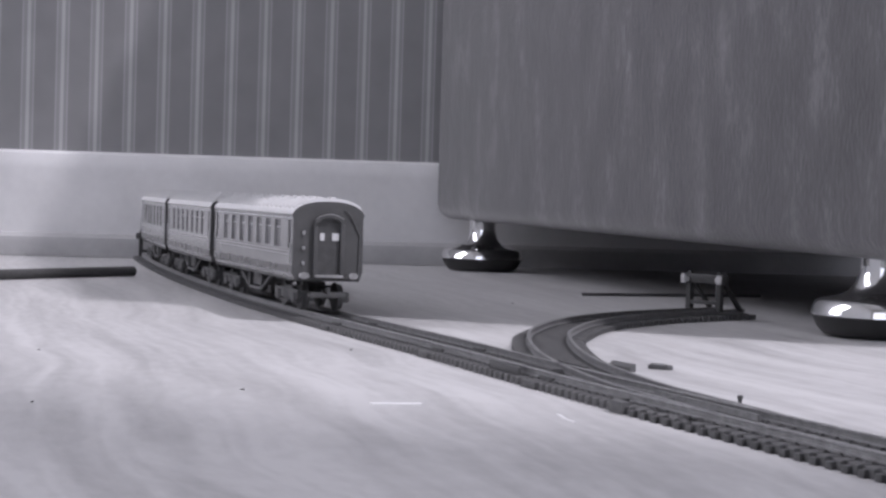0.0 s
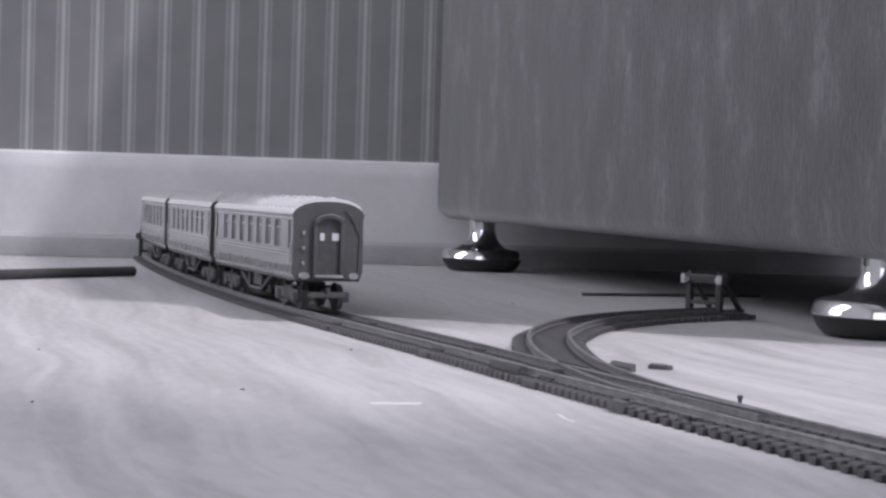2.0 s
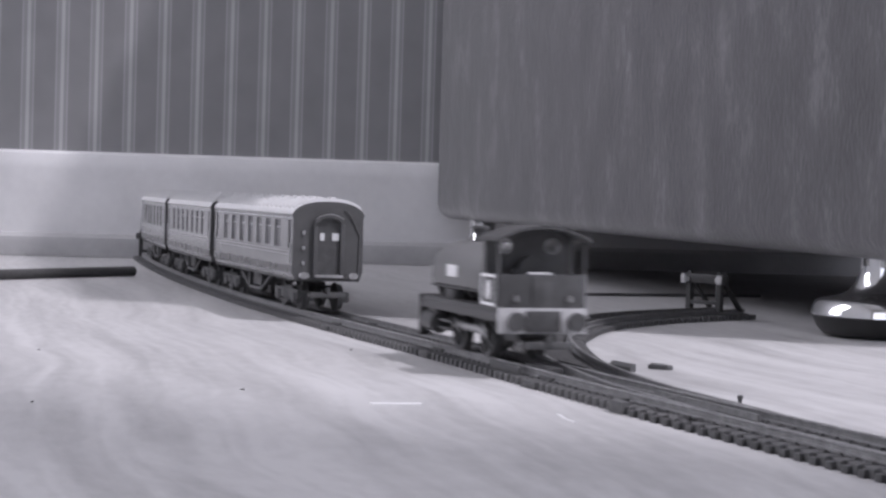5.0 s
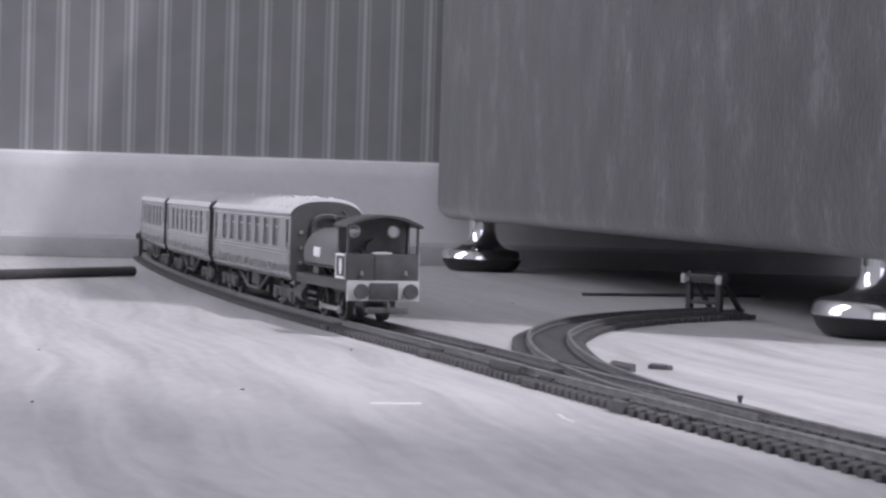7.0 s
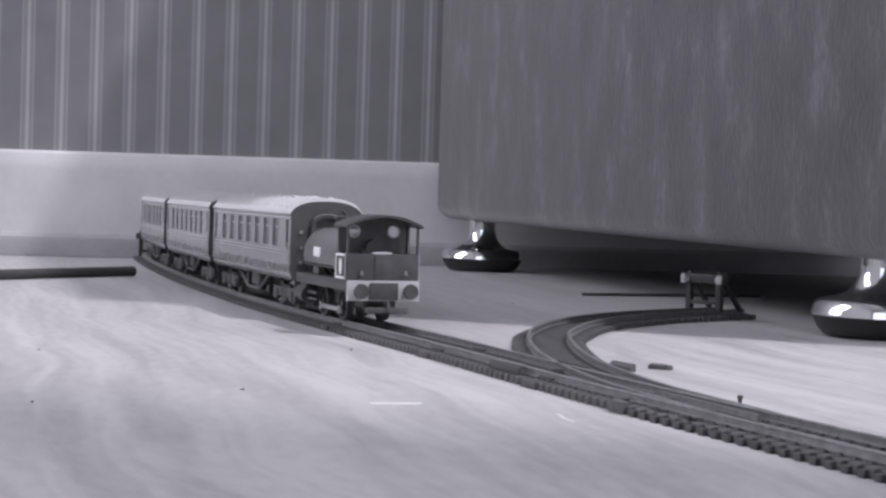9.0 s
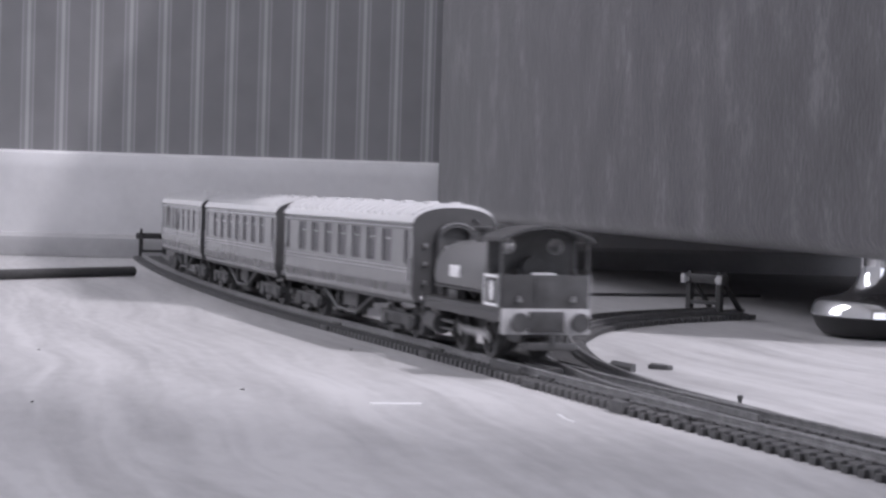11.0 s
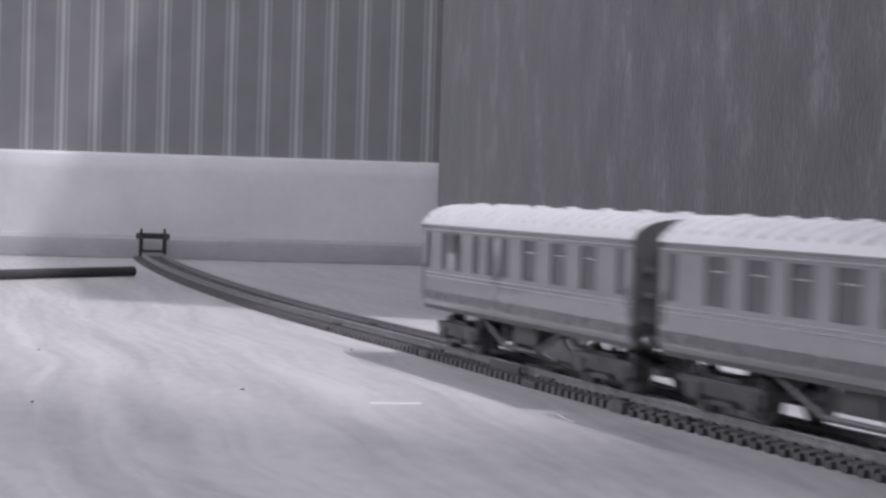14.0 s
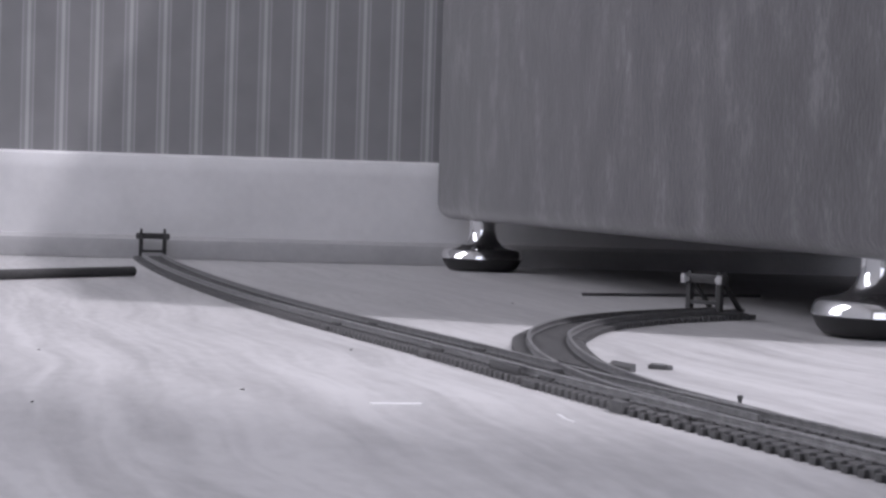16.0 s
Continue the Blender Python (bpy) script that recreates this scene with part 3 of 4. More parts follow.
def carriage(windows, label):
    t = thing("carriage", label, "railway carriage", "carriages of the train")
    for q in (-1, 1):
        side = part("side_panel", side_panel(windows, q), M_CREAM, t, "glossy side with a row of windows")
        bm = bmesh.new(); box(bm, -L2, L2, q * (W2 + 0.02) - 0.12, q * (W2 + 0.02) + 0.12, 16.2, 19.4)
        part("lower_band", bm, M_BAND, side, "darker painted band")
        for z in (24.4, 25.8, 41.3):
            bm = bmesh.new(); box(bm, -L2, L2, q * W2 - 0.16, q * W2 + 0.16, z, z + 0.35)
            part("lining", bm, M_LINE, side)
        for x, w in windows:
            bm = bmesh.new(); box(bm, x - w / 2 + 0.02, x + w / 2 - 0.02, q * (W2 - 0.75) - 0.15, q * (W2 - 0.75) + 0.15, 27.62, 40.38)
            part("pane", bm, M_GLASS, side)
            if w > 7:
                bm = bmesh.new(); box(bm, x - 2.6, x + 2.6, q * (W2 - 0.45) - 0.12, q * (W2 - 0.45) + 0.12, 36.4, 36.85)
                part("vent_rail", bm, M_LINE, side, "thin pale ventilator rail")
        for x in (-84.5, 84.5):
            bm = bmesh.new(); tube(bm, (x, q * (W2 + 0.5), 21), (x, q * (W2 + 0.5), 30), 0.3, 0.3, 6)
            part("grab_rail", bm, M_STEEL, side)
    # roof with ribs
    bm = bmesh.new()
    ny = [-(W2 + 0.6) + k * 2 * (W2 + 0.6) / 26 for k in range(27)]
    outer = [(y, roof_z(y)) for y in ny]
    prism(bm, outer + [(W2 - 0.2, 42.8), (-W2 + 0.2, 42.8)], -L2 - 0.6, L2 + 0.6)
    roof = part("roof", bm, M_ROOF, t, "white ribbed roof", smooth=40)
    x = -L2 + 4
    while x < L2 - 2:
        bm = bmesh.new()
        prism(bm, [(y * 1.008, z + 1.5) for y, z in outer[1:-1]] + [(y * 0.98, z - 0.5) for y, z in outer[1:-1][::-1]], x - 1.2, x + 1.2)
        part("rib", bm, M_ROOF, roof, smooth=50)
        x += 8.8
    for k, x in enumerate((-78, -66, -56, -47, -39, -31, -23, -12, 2, 14, 27, 41, 55, 68, 79)):
        bm = bmesh.new(); y = -3.2 if k % 2 else 3.4
        l = 1.7 if k < 9 else 2.8
        box(bm, x - l, x + l, y - 1.3, y + 1.3, 48.1, 51.5, 0.5)
        part("roof_vent", bm, M_ROOF, roof)
    # ends
    for q in (-1, 1):
        bm = bmesh.new()
        ring = [(y * 0.985, roof_z(y) - 0.05) for y in ny] + [(W2 - 0.2, 41), (W2 - 0.1, 18), (W2 - 1.2, 13.4), (-W2 + 1.2, 13.4), (-W2 + 0.1, 18), (-W2 + 0.2, 41)]
        a, b = sorted((q * (L2 - 0.8), q * (L2 + 0.75)))
        prism(bm, ring, a, b)
        end = part("end_panel", bm, M_ENDS, t, "dark end panel with a corridor doorway")
        e0 = q * (L2 + 0.7)
        bm = bmesh.new()
        for y in (-6.4, 6.4):
            a, b = sorted((e0, e0 + q * 2.0)); box(bm, a, b, y - 1.0, y + 1.0, 14.2, 39, 0.3)
        arch = [(7.4 * math.cos(u), 39 + 4.6 * math.sin(u)) for u in np.linspace(0, math.pi, 13)] + [(5.4 * math.cos(u), 39 + 2.9 * math.sin(u)) for u in np.linspace(math.pi, 0, 13)]
        a, b = sorted((e0, e0 + q * 2.4)); prism(bm, arch, a, b)
        part("gangway_frame", bm, M_ENDS, end)
        bm = bmesh.new()
        trim = [(7.5 * math.cos(u), 39 + 4.75 * math.sin(u)) for u in np.linspace(0.5, math.pi - 0.5, 13)] + [(7.2 * math.cos(u), 39 + 4.3 * math.sin(u)) for u in np.linspace(math.pi - 0.5, 0.5, 13)]
        a, b = sorted((e0 + q * 2.2, e0 + q * 2.6)); prism(bm, trim, a, b)
        part("arch_trim", bm, M_STEEL, end, "pale metal trim over the doorway")
        bm = bmesh.new(); a, b = sorted((e0 + q * 0.0, e0 + q * 0.5)); box(bm, a, b, -5.3, 5.3, 15.2, 39.5)
        part("gangway_door", bm, M_BLACK, end, "black corridor door")
        for y, w in ((-3.1, 1.0), (3.3, 1.7)):
            bm = bmesh.new(); a, b = sorted((e0 + q * 0.45, e0 + q * 0.75)); box(bm, a, b, y - w, y + w, 31.4, 34.8)
            part("door_window", bm, M_CARD, end, "small pale window in the door")
        bm = bmesh.new(); a, b = sorted((e0 + q * 0.3, e0 + q * 3.4)); box(bm, a, b, -6.6, 6.6, 14.4, 15.6, 0.3)
        part("gangway_step", bm, M_STEEL, end)
        for y in (-1, 1):
            bm = bmesh.new(); tube(bm, (e0, y * 11.6, 15.2), (e0 + q * 2.2, y * 11.6, 15.2), 1.1, 1.1, 12); tube(bm, (e0 + q * 2.2, y * 11.6, 15.2), (e0 + q * 3.0, y * 11.6, 15.2), 2.6, 2.3, 20)
            for v in bm.verts:
                v.co.z = 15.2 + (v.co.z - 15.2) * 0.6
            part("buffer", bm, M_STEEL, end, "oval metal buffer")
        for z in (20, 27, 34):
            bm = bmesh.new(); a, b = sorted((e0, e0 + q * 1.0)); box(bm, a, b, -12.6, -11.2, z, z + 1.6, 0.2)
            part("end_step", bm, M_STEEL, end)
        bm = bmesh.new()
        for p0, p1 in zip([(e0 + q * 0.4, 14.6, 16), (e0 + q * 0.4, 14.9, 34), (e0 + q * 0.4, 11, 42)], [(e0 + q * 0.4, 14.9, 34), (e0 + q * 0.4, 11, 42), (e0 + q * 0.4, 7.5, 45.5)]):
            tube(bm, p0, p1, 0.35, 0.35, 6)
        part("end_pipe", bm, M_DARK, end)
        coupling(t, q * (L2 - 6), q)
    # floor, underframe and interior
    bm = bmesh.new(); box(bm, -L2 + 0.5, L2 - 0.5, -W2 + 1.2, W2 - 1.2, 12.6, 14.6)
    part("underframe", bm, M_BLACK, t, "black underframe")
    for q in (-1, 1):
        bm = bmesh.new()
        z = 4.6
        y = q * 13.2
        for a, b in (((-34, y, 12.8), (-13, y, z)), ((-13, y, z), (13, y, z)), ((13, y, z), (34, y, 12.8)), ((-13, y, z), (-13, y, 12.8)), ((13, y, z), (13, y, 12.8))):
            tube(bm, a, b, 0.8, 0.8, 8)
        part("truss_rod", bm, M_DARK, t, "angled truss rods under the body")
    for a, b, y in ((-9, 9, -9.0), (-30, -18, 8.0)):
        bm = bmesh.new(); box(bm, a, b, y - 3.5, y + 3.5, 6.2, 12.8, 0.4)
        part("battery_box", bm, M_BLACK, t)
    bm = bmesh.new()
    for x in np.arange(-70, 75, 19):
        box(bm, x - 1.2, x + 1.2, -13, -3, 14.6, 29.5, 0.4); box(bm, x - 1.2, x + 1.2, 4, 13, 14.6, 29.5, 0.4)
        box(bm, x - 5, x + 5, -13, -3, 14.6, 20.5, 0.5); box(bm, x - 5, x + 5, 4, 13, 14.6, 20.5, 0.5)
    part("seats", bm, M_SEAT, t, "moulded interior seats")
    for o in t.children_recursive:
        for v in o.data.vertices:
            v.co.z += 0.0013
    bogie(t, -BEARING); bogie(t, BEARING)
    return t


COACH = [(-80.5, 4.8)] + [(x, 11.0) for x in np.arange(-57.6, 58, 19.2)] + [(80.5, 4.8)]
BRAKE = [(-80.5, 4.8), (-64, 5.8), (-50, 5.8), (-33, 6.4), (-20, 6.4), (-7, 6.4), (13, 11.0), (36, 11.0), (58, 11.0), (80, 4.8)]


# ---- the engine: chimney towards -x, cab towards +x ----
def engine():
    t = thing("tank_engine", "small dark four-wheeled saddle tank engine with an open-backed cab", "steam engine")
    bm = bmesh.new(); box(bm, -42, 42, -14.8, 14.8, 15.8, 17.6, 0.3)
    part("footplate", bm, M_LOCO, t)
    for q in (-1, 1):
        bm = bmesh.new(); box(bm, -41, 41, q * 14.5 - 0.5, q * 14.5 + 0.5, 13.4, 15.9)
        part("valance", bm, M_LOCO, t)
    bm = bmesh.new()
    for y in (-6, 6):
        box(bm, -38, 38, y - 0.8, y + 0.8, 6.5, 15.8)
    box(bm, -36, 36, -5.5, 5.5, 8, 14)
    part("frames", bm, M_BLACK, t, "black frames")
    for x, m_, lab in ((42.8, M_BEAM, "pale buffer beam"), (-42.8, M_LOCO, "dark buffer beam")):
        d = 1 if x > 0 else -1
        bm = bmesh.new(); box(bm, x - 0.9, x + 0.9, -15.2, 15.2, 9.6, 17.8, 0.25)
        beam = part("buffer_beam", bm, m_, t, lab)
        bm = bmesh.new(); a, b = sorted((x + d * 0.8, x + d * 1.8)); box(bm, a, b, -6.0, 6.0, 10.2, 17.0, 0.3)
        part("hook_plate", bm, M_BLACK, beam, "black coupling plate")
        for y in (-10.4, 10.4):
            bm = bmesh.new()
            tube(bm, (x + d * 0.6, y, 13.6), (x + d * 4.5, y, 13.6), 2.0, 1.7, 16); tube(bm, (x + d * 4.4, y, 13.6), (x + d * 5.6, y, 13.6), 3.2, 3.0, 24)
            part("buffer", bm, M_BLACK, beam, "round black buffer")
        for y in (-15.0, 11.6) if d < 0 else ():
            bm = bmesh.new(); box(bm, x - 1.5, x + 1.5, y, y + 3.4, 3.4, 9.6)
            box(bm, x - 1.5, x + 1.5, y - 0.6, y + 4.0, 3.2, 4.2)
            part("step", bm, M_LOCO, t)
        coupling(t, x - d * 1.0, d)
    # boiler, smokebox, saddle tank
    bm = bmesh.new(); tube(bm, (-38, 0, 24.5), (28, 0, 24.5), 8.4, 8.4, 32)
    part("boiler", bm, M_LOCO, t)
    bm = bmesh.new(); tube(bm, (-41, 0, 24.5), (-37.5, 0, 24.5), 9.2, 9.4, 36); tube(bm, (-42, 0, 24.5), (-41, 0, 24.5), 6.4, 7.2, 30)
    part("smokebox", bm, M_BLACK, t, "black smokebox door")
    sad = [(-12.8, 22.4), (-13.4, 25.0), (-13.0, 29.0), (-11.5, 32.6), (-8.6, 35.4), (-4.5, 37.0), (0, 37.5), (4.5, 37.0), (8.6, 35.4), (11.5, 32.6), (13.0, 29.0), (13.4, 25.0), (12.8, 22.4)]
    bm = bmesh.new(); prism(bm, sad, -37, 26.5)
    caps = [e for e in bm.edges if len(e.link_faces) == 2 and (abs(abs(e.verts[0].co.x - e.verts[1].co.x)) < 0.01)]
    bmesh.ops.bevel(bm, geom=caps, offset=1.8, segments=3, affect='EDGES', profile=0.5)
    tank = part("saddle_tank", bm, M_TANK, t, "rounded paler saddle tank", smooth=50)
    for q in (-1, 1):
        bm = bmesh.new(); a, b = sorted((q * 13.2, q * 13.75)); box(bm, -17, -6.5, a, b, 25.4, 29.4, 0.1)
        part("nameplate", bm, M_WHITE, tank, "white plate with unreadable lettering")
        for k in range(3):
            bm = bmesh.new(); a, b = sorted((q * 13.7, q * 13.82)); box(bm, -16, -8 - k, a, b, 26.2 + k * 1.0, 26.5 + k * 1.0)
            part("lettering", bm, M_CARD, tank)
        bm = bmesh.new()
        for k in range(4):
            tube(bm, (-34 + k * 11, q * 9, 18 + (k % 2)), (-34 + k * 11, q * 11.5, 22.6), 1.1, 0.8, 10)
        tube(bm, (-37, q * 12.4, 21.6), (25, q * 12.4, 21.6), 0.45, 0.45, 8)
        box(bm, -22, -12, q * 10.8 - 1.8, q * 10.8 + 1.8, 17.6, 21, 0.4)
        part("pipework", bm, M_BLACK, t)
    bm = bmesh.new()
    lathe(bm, [(4.2, 0), (3.2, 1.2), (2.6, 2.6), (2.5, 6.2), (3.3, 6.5), (3.5, 7.6), (2.6, 8.0), (2.2, 7.4)], 24)
    part("chimney", bm, M_BLACK, t, "short black chimney", mm(-22, 0, 36.6))
    bm = bmesh.new()
    lathe(bm, [(3.8, 0), (3.2, 1.0), (2.4, 2.0), (1.8, 3.4), (2.0, 4.2), (1.2, 5.2), (0.9, 7.0), (0.3, 7.2)], 20)
    part("safety_valve", bm, M_STEEL, t, "pale safety valve", mm(14, 0, 36.9))
    bm = bmesh.new(); lathe(bm, [(3.4, 0), (3.3, 1.2), (2.2, 1.9), (0.4, 2.1)], 20)
    part("tank_filler", bm, M_DARK, t, "", mm(-4, 0, 36.9))
    # cab
    def arc(z0, rise, half, n=13):
        return [(half * u, z0 + rise * (1 - u * u)) for u in np.linspace(-1, 1, n)]
    bm = bmesh.new()
    front = arc(40.0, 3.4, 14.4)
    loops = [[(-14.4, 17.6)] + front + [(14.4, 17.6)]]
    for y in (-8.4, 8.4):
        loops.append([(y + 2.3 * math.cos(2 * math.pi * k / 20), 37.4 + 2.3 * math.sin(2 * math.pi * k / 20)) for k in range(20)])
    edges = []
    for lp in loops:
        vs = [bm.verts.new((26.5, y, z)) for y, z in lp]
        edges += [bm.edges.new((vs[k], vs[(k + 1) % len(vs)])) for k in range(len(vs))]
    bmesh.ops.triangle_fill(bm, edges=edges, use_beauty=True)
    ext = bmesh.ops.extrude_face_region(bm, geom=list(bm.faces))
    bmesh.ops.translate(bm, vec=(1, 0, 0), verts=[g for g in ext["geom"] if isinstance(g, bmesh.types.BMVert)])
    part("cab_front", bm, M_BLACK, t, "dark cab front with two round windows", smooth=0)
    for y in (-8.4, 8.4):
        bm = bmesh.new()
        for k in range(20):
            u, v = 2 * math.pi * k / 20, 2 * math.pi * (k + 1) / 20
            tube(bm, (27.6, y + 2.4 * math.cos(u), 37.4 + 2.4 * math.sin(u)), (27.6, y + 2.4 * math.cos(v), 37.4 + 2.4 * math.sin(v)), 0.3, 0.3, 6)
        part("spectacle_rim", bm, M_STEEL, t, "metal rim of a round cab window")
    def prism_side(bm, y0, y1):
        """The cab side: a square lower panel, a raking front post and a thin rear post."""
        for o in ([(23.5, 17.6), (41.5, 17.6), (41.5, 28.6), (23.5, 28.6)], [(24.5, 28.6), (29.5, 28.6), (28.4, 31), (28.2, 40.2), (26.5, 40.2), (26.5, 32)], [(40.2, 28.6), (41.5, 28.6), (41.5, 40.2), (40.2, 40.2)]):
            p, n = [bm.verts.new((x, y0, z)) for x, z in o], [bm.verts.new((x, y1, z)) for x, z in o]
            for k in range(len(o)):
                bm.faces.new((p[k], p[(k + 1) % len(o)], n[(k + 1) % len(o)], n[k]))
            bm.faces.new(p[::-1]); bm.faces.new(n)
    for q in (-1, 1):
        bm = bmesh.new(); a, b = sorted((q * 14.4, q * 15.2))
        prism_side(bm, a, b)
        panel = part("cab_side", bm, M_LOCO, t, "cab side with an open upper half")
        a, b = sorted((q * 15.2, q * 15.45))
        for f in ((25.2, 26.1, 18.2, 28.3), (39.2, 40.1, 18.2, 28.3), (26.1, 39.2, 18.2, 19.1), (26.1, 39.2, 27.4, 28.3)):
            bm = bmesh.new(); box(bm, f[0], f[1], a, b, f[2], f[3])
            part("crest_frame", bm, M_WHITE, panel, "white lined frame")
        bm = bmesh.new(); tube(bm, (32.6, a, 23.2), (32.6, b, 23.2), 2.0, 2.0, 16)
        for v in bm.verts:
            v.co.z = 23.2 + (v.co.z - 23.2) * 1.7
        part("crest", bm, M_WHITE, panel, "pale oval crest")
        bm = bmesh.new(); tube(bm, (40.6, q * 15.5, 18), (40.6, q * 15.5, 29), 0.4, 0.4, 8)
        part("handrail", bm, M_STEEL, panel)
    bm = bmesh.new(); box(bm, 40.6, 41.8, -15.2, 15.2, 17.6, 28.6, 0.15)
    bunker = part("bunker", bm, M_LOCO, t, "flat dark bunker back")
    bm = bmesh.new(); box(bm, 41.7, 42.2, -3.4, 3.4, 17.8, 28.0, 0.1)
    part("bunker_panel", bm, M_BLACK, bunker)
    for y in (-9.2, 9.4):
        bm = bmesh.new(); box(bm, 41.7, 43.2, y - 0.8, y + 0.8, 20.0, 20.6); box(bm, 42.6, 43.2, y - 0.45, y + 0.45, 20.0, 21.8)
        part("lamp_iron", bm, M_STEEL, bunker, "small metal lamp iron")
    bm = bmesh.new(); box(bm, 38.5, 40.4, -4, 4, 28.2, 29.2, 0.2)
    part("bunker_rail", bm, M_CARD, bunker)
    bm = bmesh.new(); box(bm, 27.5, 30.5, -6, 6, 17.6, 30, 0.6); tube(bm, (27.5, 0, 30), (31, 0, 30), 4.2, 4.2, 20)
    part("backhead", bm, M_BLACK, t, "dark boiler backhead in the cab")
    outer = arc(40.2, 4.2, 16.2, 17); inner = arc(39.2, 4.2, 16.2, 17)[::-1]
    bm = bmesh.new(); prism(bm, outer + inner, 24.0, 44.0)
    part("cab_roof", bm, M_LOCO, t, "curved cab roof", smooth=50)
    # cylinders, wheels and rods
    for q in (-1, 1):
        bm = bmesh.new(); tube(bm, (-38, q * 12.6, 9.0), (-26, q * 12.6, 8.4), 3.7, 3.7, 20); tube(bm, (-39, q * 12.6, 9.0), (-38, q * 12.6, 9.0), 2.6, 3.2, 18)
        box(bm, -37, -27, q * 11.5 - 2.4, q * 11.5 + 2.4, 11.0, 15.9, 0.4)
        part("cylinder", bm, M_LOCO, t, "outside cylinder")
        bm = bmesh.new(); box(bm, -26, -12, q * 12.8 - 0.7, q * 12.8 + 0.7, 9.3, 10.2); box(bm, -26, -12, q * 12.8 - 0.7, q * 12.8 + 0.7, 6.6, 7.4)
        part("slide_bars", bm, M_DARK, t, "dark slide bars")
    moving = {"wheels": [], "rods": []}
    for ax in (-14, 16):
        bm = bmesh.new()
        tube(bm, (0, -9, 0), (0, 9, 0), 1.2, 1.2, 10)
        for q in (-1, 1):
            tube(bm, (0, q * 7.0, 0), (0, q * 7.7, 0), 7.8, 7.8, 32)
            for k in range(24):
                u0, u1 = 2 * math.pi * k / 24, 2 * math.pi * (k + 1) / 24
                vs = [bm.verts.new((r * math.cos(u), q * y, r * math.sin(u))) for u in (u0, u1) for r, y in ((7.0, 7.7), (7.0, 9.8), (5.6, 9.8), (5.6, 7.7))]
                for f in ((0, 1, 5, 4), (1, 2, 6, 5), (2, 3, 7, 6)):
                    bm.faces.new([vs[i] for i in f])
            for k in range(9):
                u = 2 * math.pi * k / 9
                tube(bm, (1.2 * math.cos(u), q * 9.0, 1.2 * math.sin(u)), (6.0 * math.cos(u), q * 9.0, 6.0 * math.sin(u)), 0.55, 0.5, 6)
            tube(bm, (0, q * 8.4, 0), (0, q * 10.2, 0), 1.9, 1.9, 14)
            c = (3.4, 0) if q > 0 else (0, 3.4)
            tube(bm, (c[0], q * 8.4, c[1]), (c[0], q * 12.4, c[1]), 0.8, 0.8, 10)
        moving["wheels"].append((part("wheelset", bm, M_BLACK, t, "black spoked driving wheels", mm(ax, 0, 7.0)), ax))
    for q in (-1, 1):
        bm = bmesh.new(); box(bm, -14, 16, q * 11.2 - 0.5, q * 11.2 + 0.5, -0.9, 0.9, 0.2)
        for ax in (-14, 16):
            tube(bm, (ax, q * 10.6, 0), (ax, q * 11.8, 0), 1.8, 1.8, 16)
        moving["rods"].append((part("coupling_rod", bm, M_STEEL, t, "steel coupling rod", mm(0, 0, 7.0)), q))
    squeeze = lambda x: 42.8 - (42.8 - x) * 0.92
    for o in t.children_recursive:
        if o.name.startswith("wheelset"):
            continue
        x = o.matrix_basis.translation.x
        if abs(x) > 1e-6:
            o.matrix_basis = Matrix.Translation((squeeze(x * 1000) / 1000 - x, 0, 0)) @ o.matrix_basis
        else:
            for v in o.data.vertices:
                v.co.x = squeeze(v.co.x * 1000) / 1000
                v.co.z *= 1.04
                v.co.y *= 1.05
    moving["wheels"] = [(w, squeeze(ax)) for w, ax in moving["wheels"]]
    return t, moving


POINTS_END = 926.0     # where the points meet the nearest piece of track


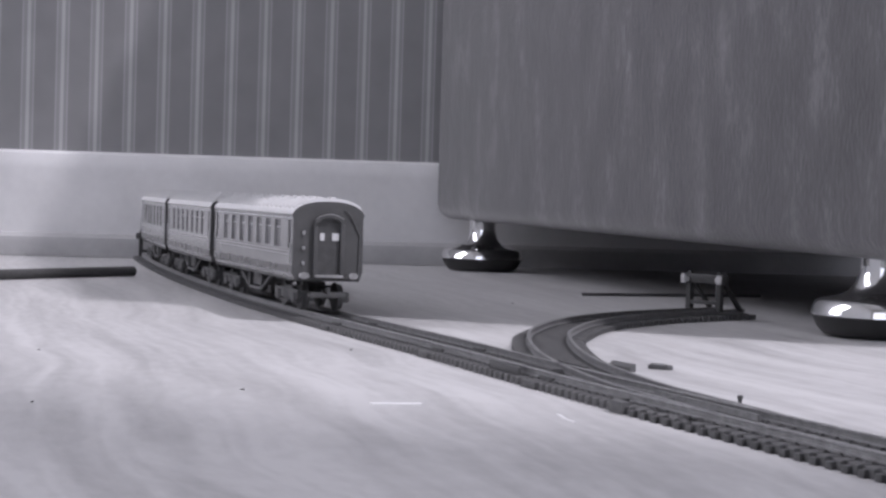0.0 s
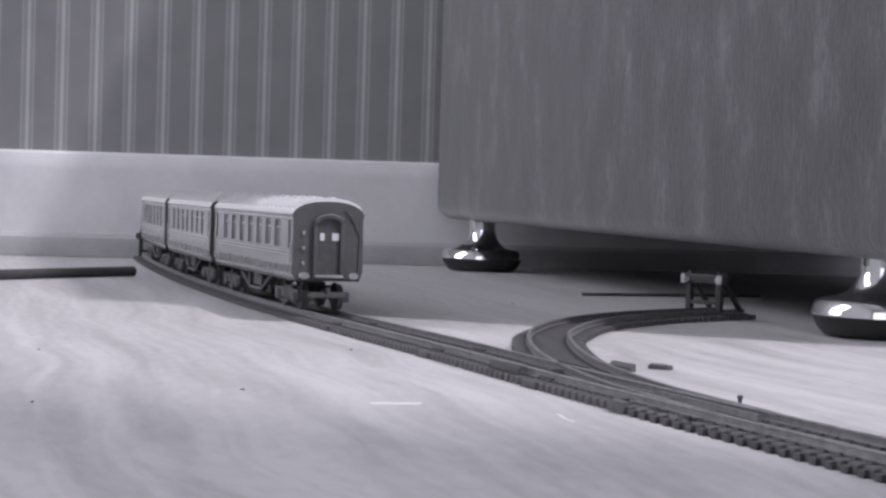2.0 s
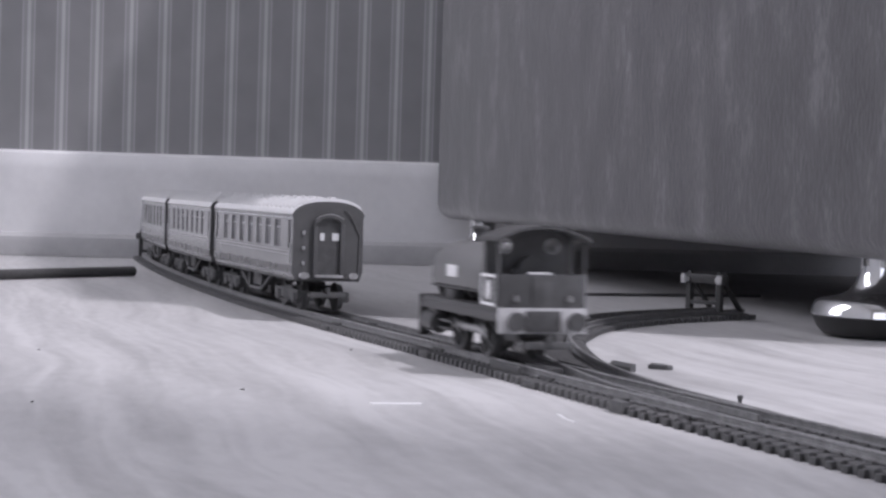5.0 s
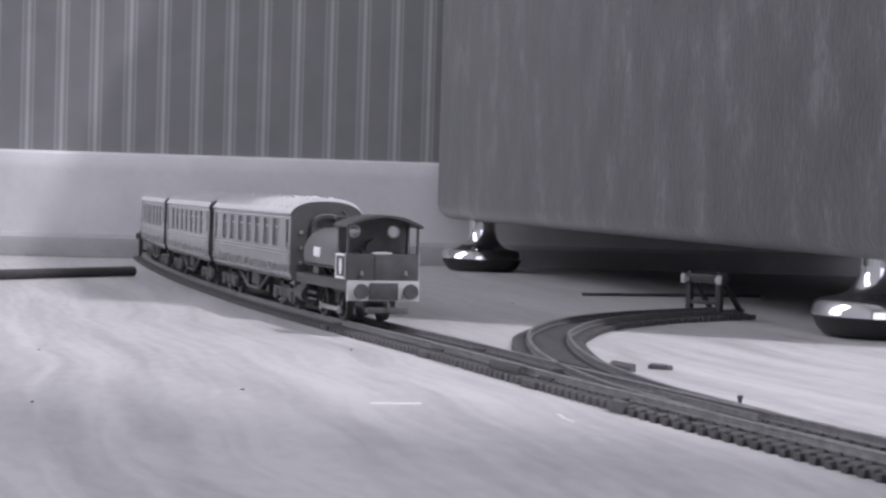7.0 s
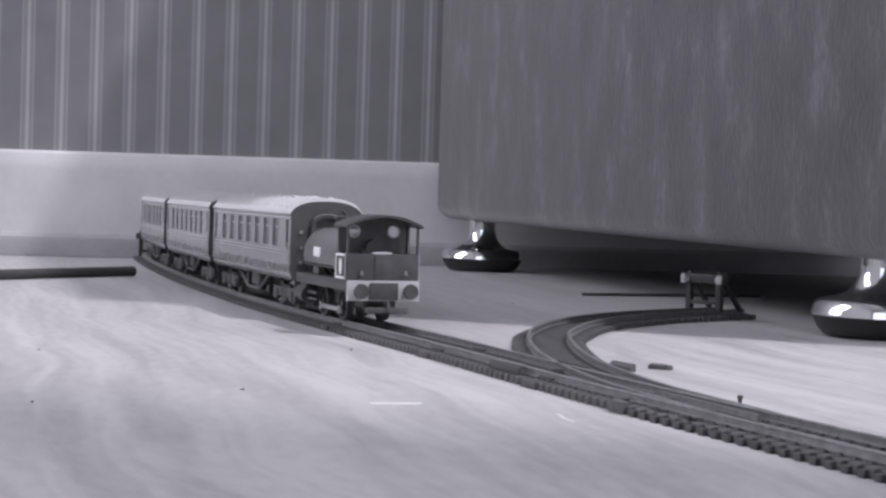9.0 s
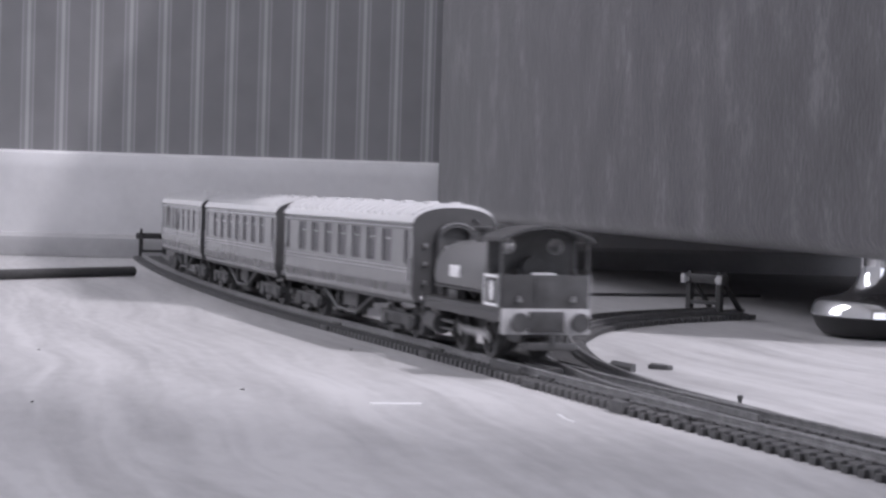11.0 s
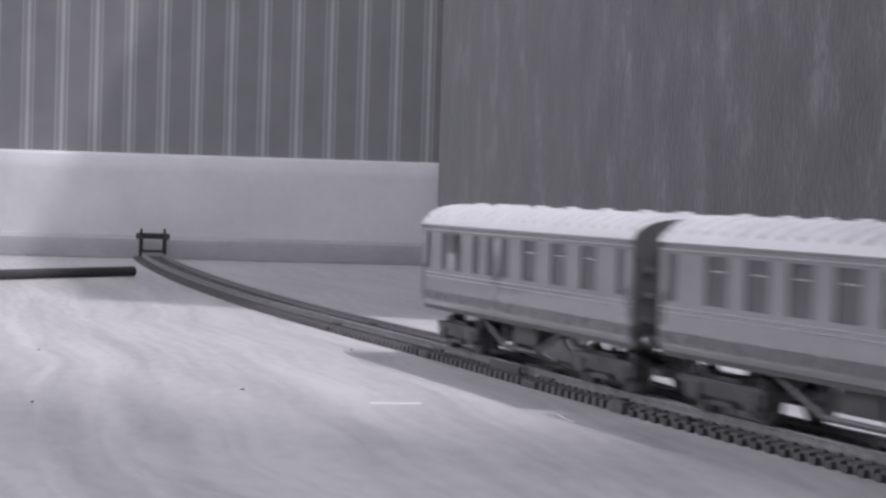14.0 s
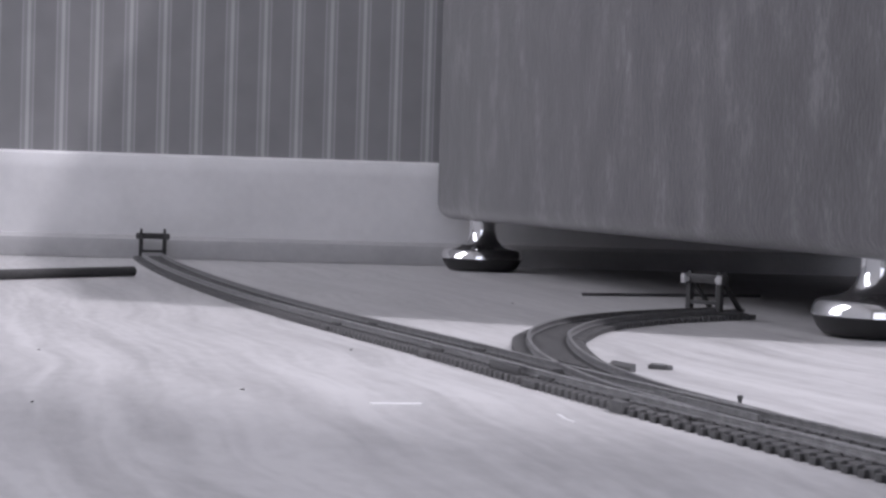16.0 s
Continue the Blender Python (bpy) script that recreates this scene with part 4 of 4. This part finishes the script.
def set_of_track():
    main = track("main_track", MAIN, -88, MAIN.total - 4, (-90, 1120), "straight dark model railway track with metal rails on the floor", "tracks of the model railway", POINTS_END)
    branch = track("branch_track", BRANCH, 26, BRANCH.total, (20, BRANCH.total), "curved dark branch track leaving the points", "tracks of the model railway")
    for s in (640, 764, 866):
        m = MAIN.pose_at(s)
        for y in (-8.25, 8.25):
            bm = bmesh.new(); box(bm, -5.5, 5.5, y - 1.7, y + 1.7, 2.4, 3.6, 0.3)
            part("rail_joiner", bm, M_BLACK, main, "dark rail joiner", m)
        bm = bmesh.new(); box(bm, -5, 5, -15.6, -12, 0.2, 2.4, 0.3)
        part("end_clip", bm, M_BLACK, main, "", m)
    # the points: base plates, tie bar, blades and frog
    bm = bmesh.new(); box(bm, -4, 4, -16.5, -13.5, 0, 3.6, 0.3)
    part("base_plate", bm, M_SLEEPER, main, "", MAIN.pose_at(929))
    for k in range(26):
        bm = bmesh.new(); box(bm, -1.3, 1.3, -16.2, -14.6, 0, 1.9, 0.15)
        part("long_sleeper_end", bm, M_BLACK, main, "", MAIN.pose_at(938.0 + 6.4 * k))
    bm = bmesh.new(); box(bm, -1.8, 1.8, -13, 19, 2.4, 3.4, 0.2)
    part("tie_bar", bm, M_BLACK, main, "black tie bar of the points", MAIN.pose_at(922))
    for side, turn in ((5.9, 1.2), (-4.6, 2.4)):
        bm = bmesh.new(); prism(bm, [(-0.6, 2.6), (0.6, 2.6), (0.45, 4.4), (-0.45, 4.4)], -30, 30)
        part("point_blade", bm, M_RAIL, main, "tapered metal point blade", MAIN.pose_at(941) @ mm(0, side, 0, 0, 0, -turn))
    bm = bmesh.new(); prism(bm, [(-2.6, 2.4), (2.6, 2.4), (2.0, 4.9), (-2.0, 4.9)], -11, 11)
    part("frog", bm, M_BLACK, main, "black plastic frog", mm(34.9, 599.4, 0, 0, 0, 110))
    for y in (-6.0, 6.0):
        bm = bmesh.new(); box(bm, -13, 13, y - 0.5, y + 0.5, 2.4, 5.2, 0.2)
        part("check_rail", bm, M_BLACK, main, "black plastic check rail", MAIN.pose_at(837) @ mm(0, y, 0))
    buffer_stop(mm(MAIN.at(-80).x, MAIN.at(-80).y, 2.4, 0, 0, MAIN.heading(-80)), "black plastic buffer stop at the end of the main track", M_BLACK)
    e = BRANCH.total - 24
    buffer_stop(mm(BRANCH.at(e).x, BRANCH.at(e).y, 4, 0, 0, BRANCH.heading(e) + 180), "black plastic buffer stop under the sofa edge", M_LINE, 1.4, 16.0)


sofa()
small_things()
coach_a = carriage(COACH, "glossy mid-grey model railway carriage with a white ribbed roof")
coach_b = copy_thing(coach_a, Matrix())
coach_c = carriage(BRAKE, "glossy mid-grey model brake carriage with unevenly spaced windows")
loco, loco_parts = engine()
set_of_track()

# ---- what moves ----
# seconds and millimetres along the main line: the leading end of the train, and the engine's chimney end before it couples up
TRAIN = [(0, 594.3), (5.9, 594.3), (6.15, 590.4), (9.4, 590.4), (9.8, 601.1), (10.3, 648.6), (10.8, 721.4), (11.3, 801.0), (11.5, 835.0), (12, 928.1), (12.5, 1029.4), (13, 1126.4), (13.5, 1223.4), (14, 1316.4), (14.2, 1362.8), (14.6, 1454.2), (14.8, 1489.5), (15, 1540.4), (15.1, 1573.1), (15.5, 1682.5), (16, 1820.4)]
ENGINE = [(0, 1540.4), (1.2, 1540.4), (2, 1410.4), (3, 1170.5), (3.5, 1054.0), (3.6, 1025.0), (3.7, 999.0), (3.8, 977.0), (4.0, 947.6), (4.2, 908.4), (4.7, 812.1), (5.2, 717.1), (5.6, 651.0), (5.9, 605.0), (6.05, 594.5), (6.15, 588.4)]


def along(rows, t):
    ts, ss = [r[0] for r in rows], [r[1] for r in rows]
    if t <= ts[0] or t >= ts[-1]:
        return ss[0] if t <= ts[0] else ss[-1]
    k = int(np.searchsorted(ts, t)) - 1
    d = [(ss[min(i + 1, len(ss) - 1)] - ss[max(i - 1, 0)]) / (ts[min(i + 1, len(ts) - 1)] - ts[max(i - 1, 0)]) for i in (k, k + 1)]
    for i in (0, 1):      # no overshoot at rests
        j = k + i
        if 0 < j < len(ss) - 1 and (ss[j + 1] == ss[j] or ss[j] == ss[j - 1]):
            d[i] = 0.0
    h = ts[k + 1] - ts[k]
    u = (t - ts[k]) / h
    return ((2 * u ** 3 - 3 * u ** 2 + 1) * ss[k] + (u ** 3 - 2 * u ** 2 + u) * h * d[0] + (-2 * u ** 3 + 3 * u ** 2) * ss[k + 1] + (u ** 3 - u ** 2) * h * d[1])


def engine_s(t):
    return along(ENGINE, t) if t <= 6.15 else along(TRAIN, t) - 2.0 + 6.5 * float(np.clip((t - 9.3) / 0.5, 0, 1))


def rides(s, half):
    """A vehicle's pose from its two bearing points on the line."""
    a, b = MAIN.at(s - half), MAIN.at(s + half)
    m = (a + b) / 2
    return mm(m.x, m.y, RAIL_TOP, 0, 0, math.degrees(math.atan2(b.y - a.y, b.x - a.x)))


def motions():
    times = sorted({round(k * 0.1, 2) for k in range(161)})
    ticks = [k / FPS for k in range(481)]
    for k, c in enumerate((coach_a, coach_b, coach_c)):
        s_of = lambda t: along(TRAIN, t) - 87 - PITCH * k
        walk(c, [(t, rides(s_of(t), BEARING)) for t in times])
        for b in [o for o in c.children if o.name.startswith("bogie")]:
            x = b.matrix_basis.translation.x * 1000
            rows = []
            for t in times:
                h = rides(s_of(t), BEARING).to_euler().z
                rows.append((t, mm(x, 0, 0, 0, 0, (MAIN.heading(s_of(t) + x) - math.degrees(h) + 180) % 360 - 180)))
            walk(b, rows)
            for w in [o for o in b.children if o.name.startswith("wheelset")]:
                ax = w.matrix_basis.translation.x * 1000
                walk(w, [(t, mm(ax, 0, 6.0, 0, math.degrees((s_of(t) - s_of(0)) / 6.0), 0)) for t in ticks if t < 0.05 or 5.8 < t < 6.3 or t > 9.3])
    walk(loco, [(t, rides(engine_s(t) + 42, 15)) for t in times])
    turn = lambda t: (engine_s(t) - engine_s(0)) / 7.0
    for w, ax in loco_parts["wheels"]:
        walk(w, [(t, mm(ax, 0, 7.0, 0, math.degrees(turn(t)), 0)) for t in ticks])
    for rod, q in loco_parts["rods"]:
        rows = []
        for t in ticks:
            a = -turn(t) + (0 if q > 0 else math.pi / 2)
            rows.append((t, mm(3.4 * math.cos(a), 0, 7.0 + 3.4 * math.sin(a))))
        walk(rod, rows)


motions()
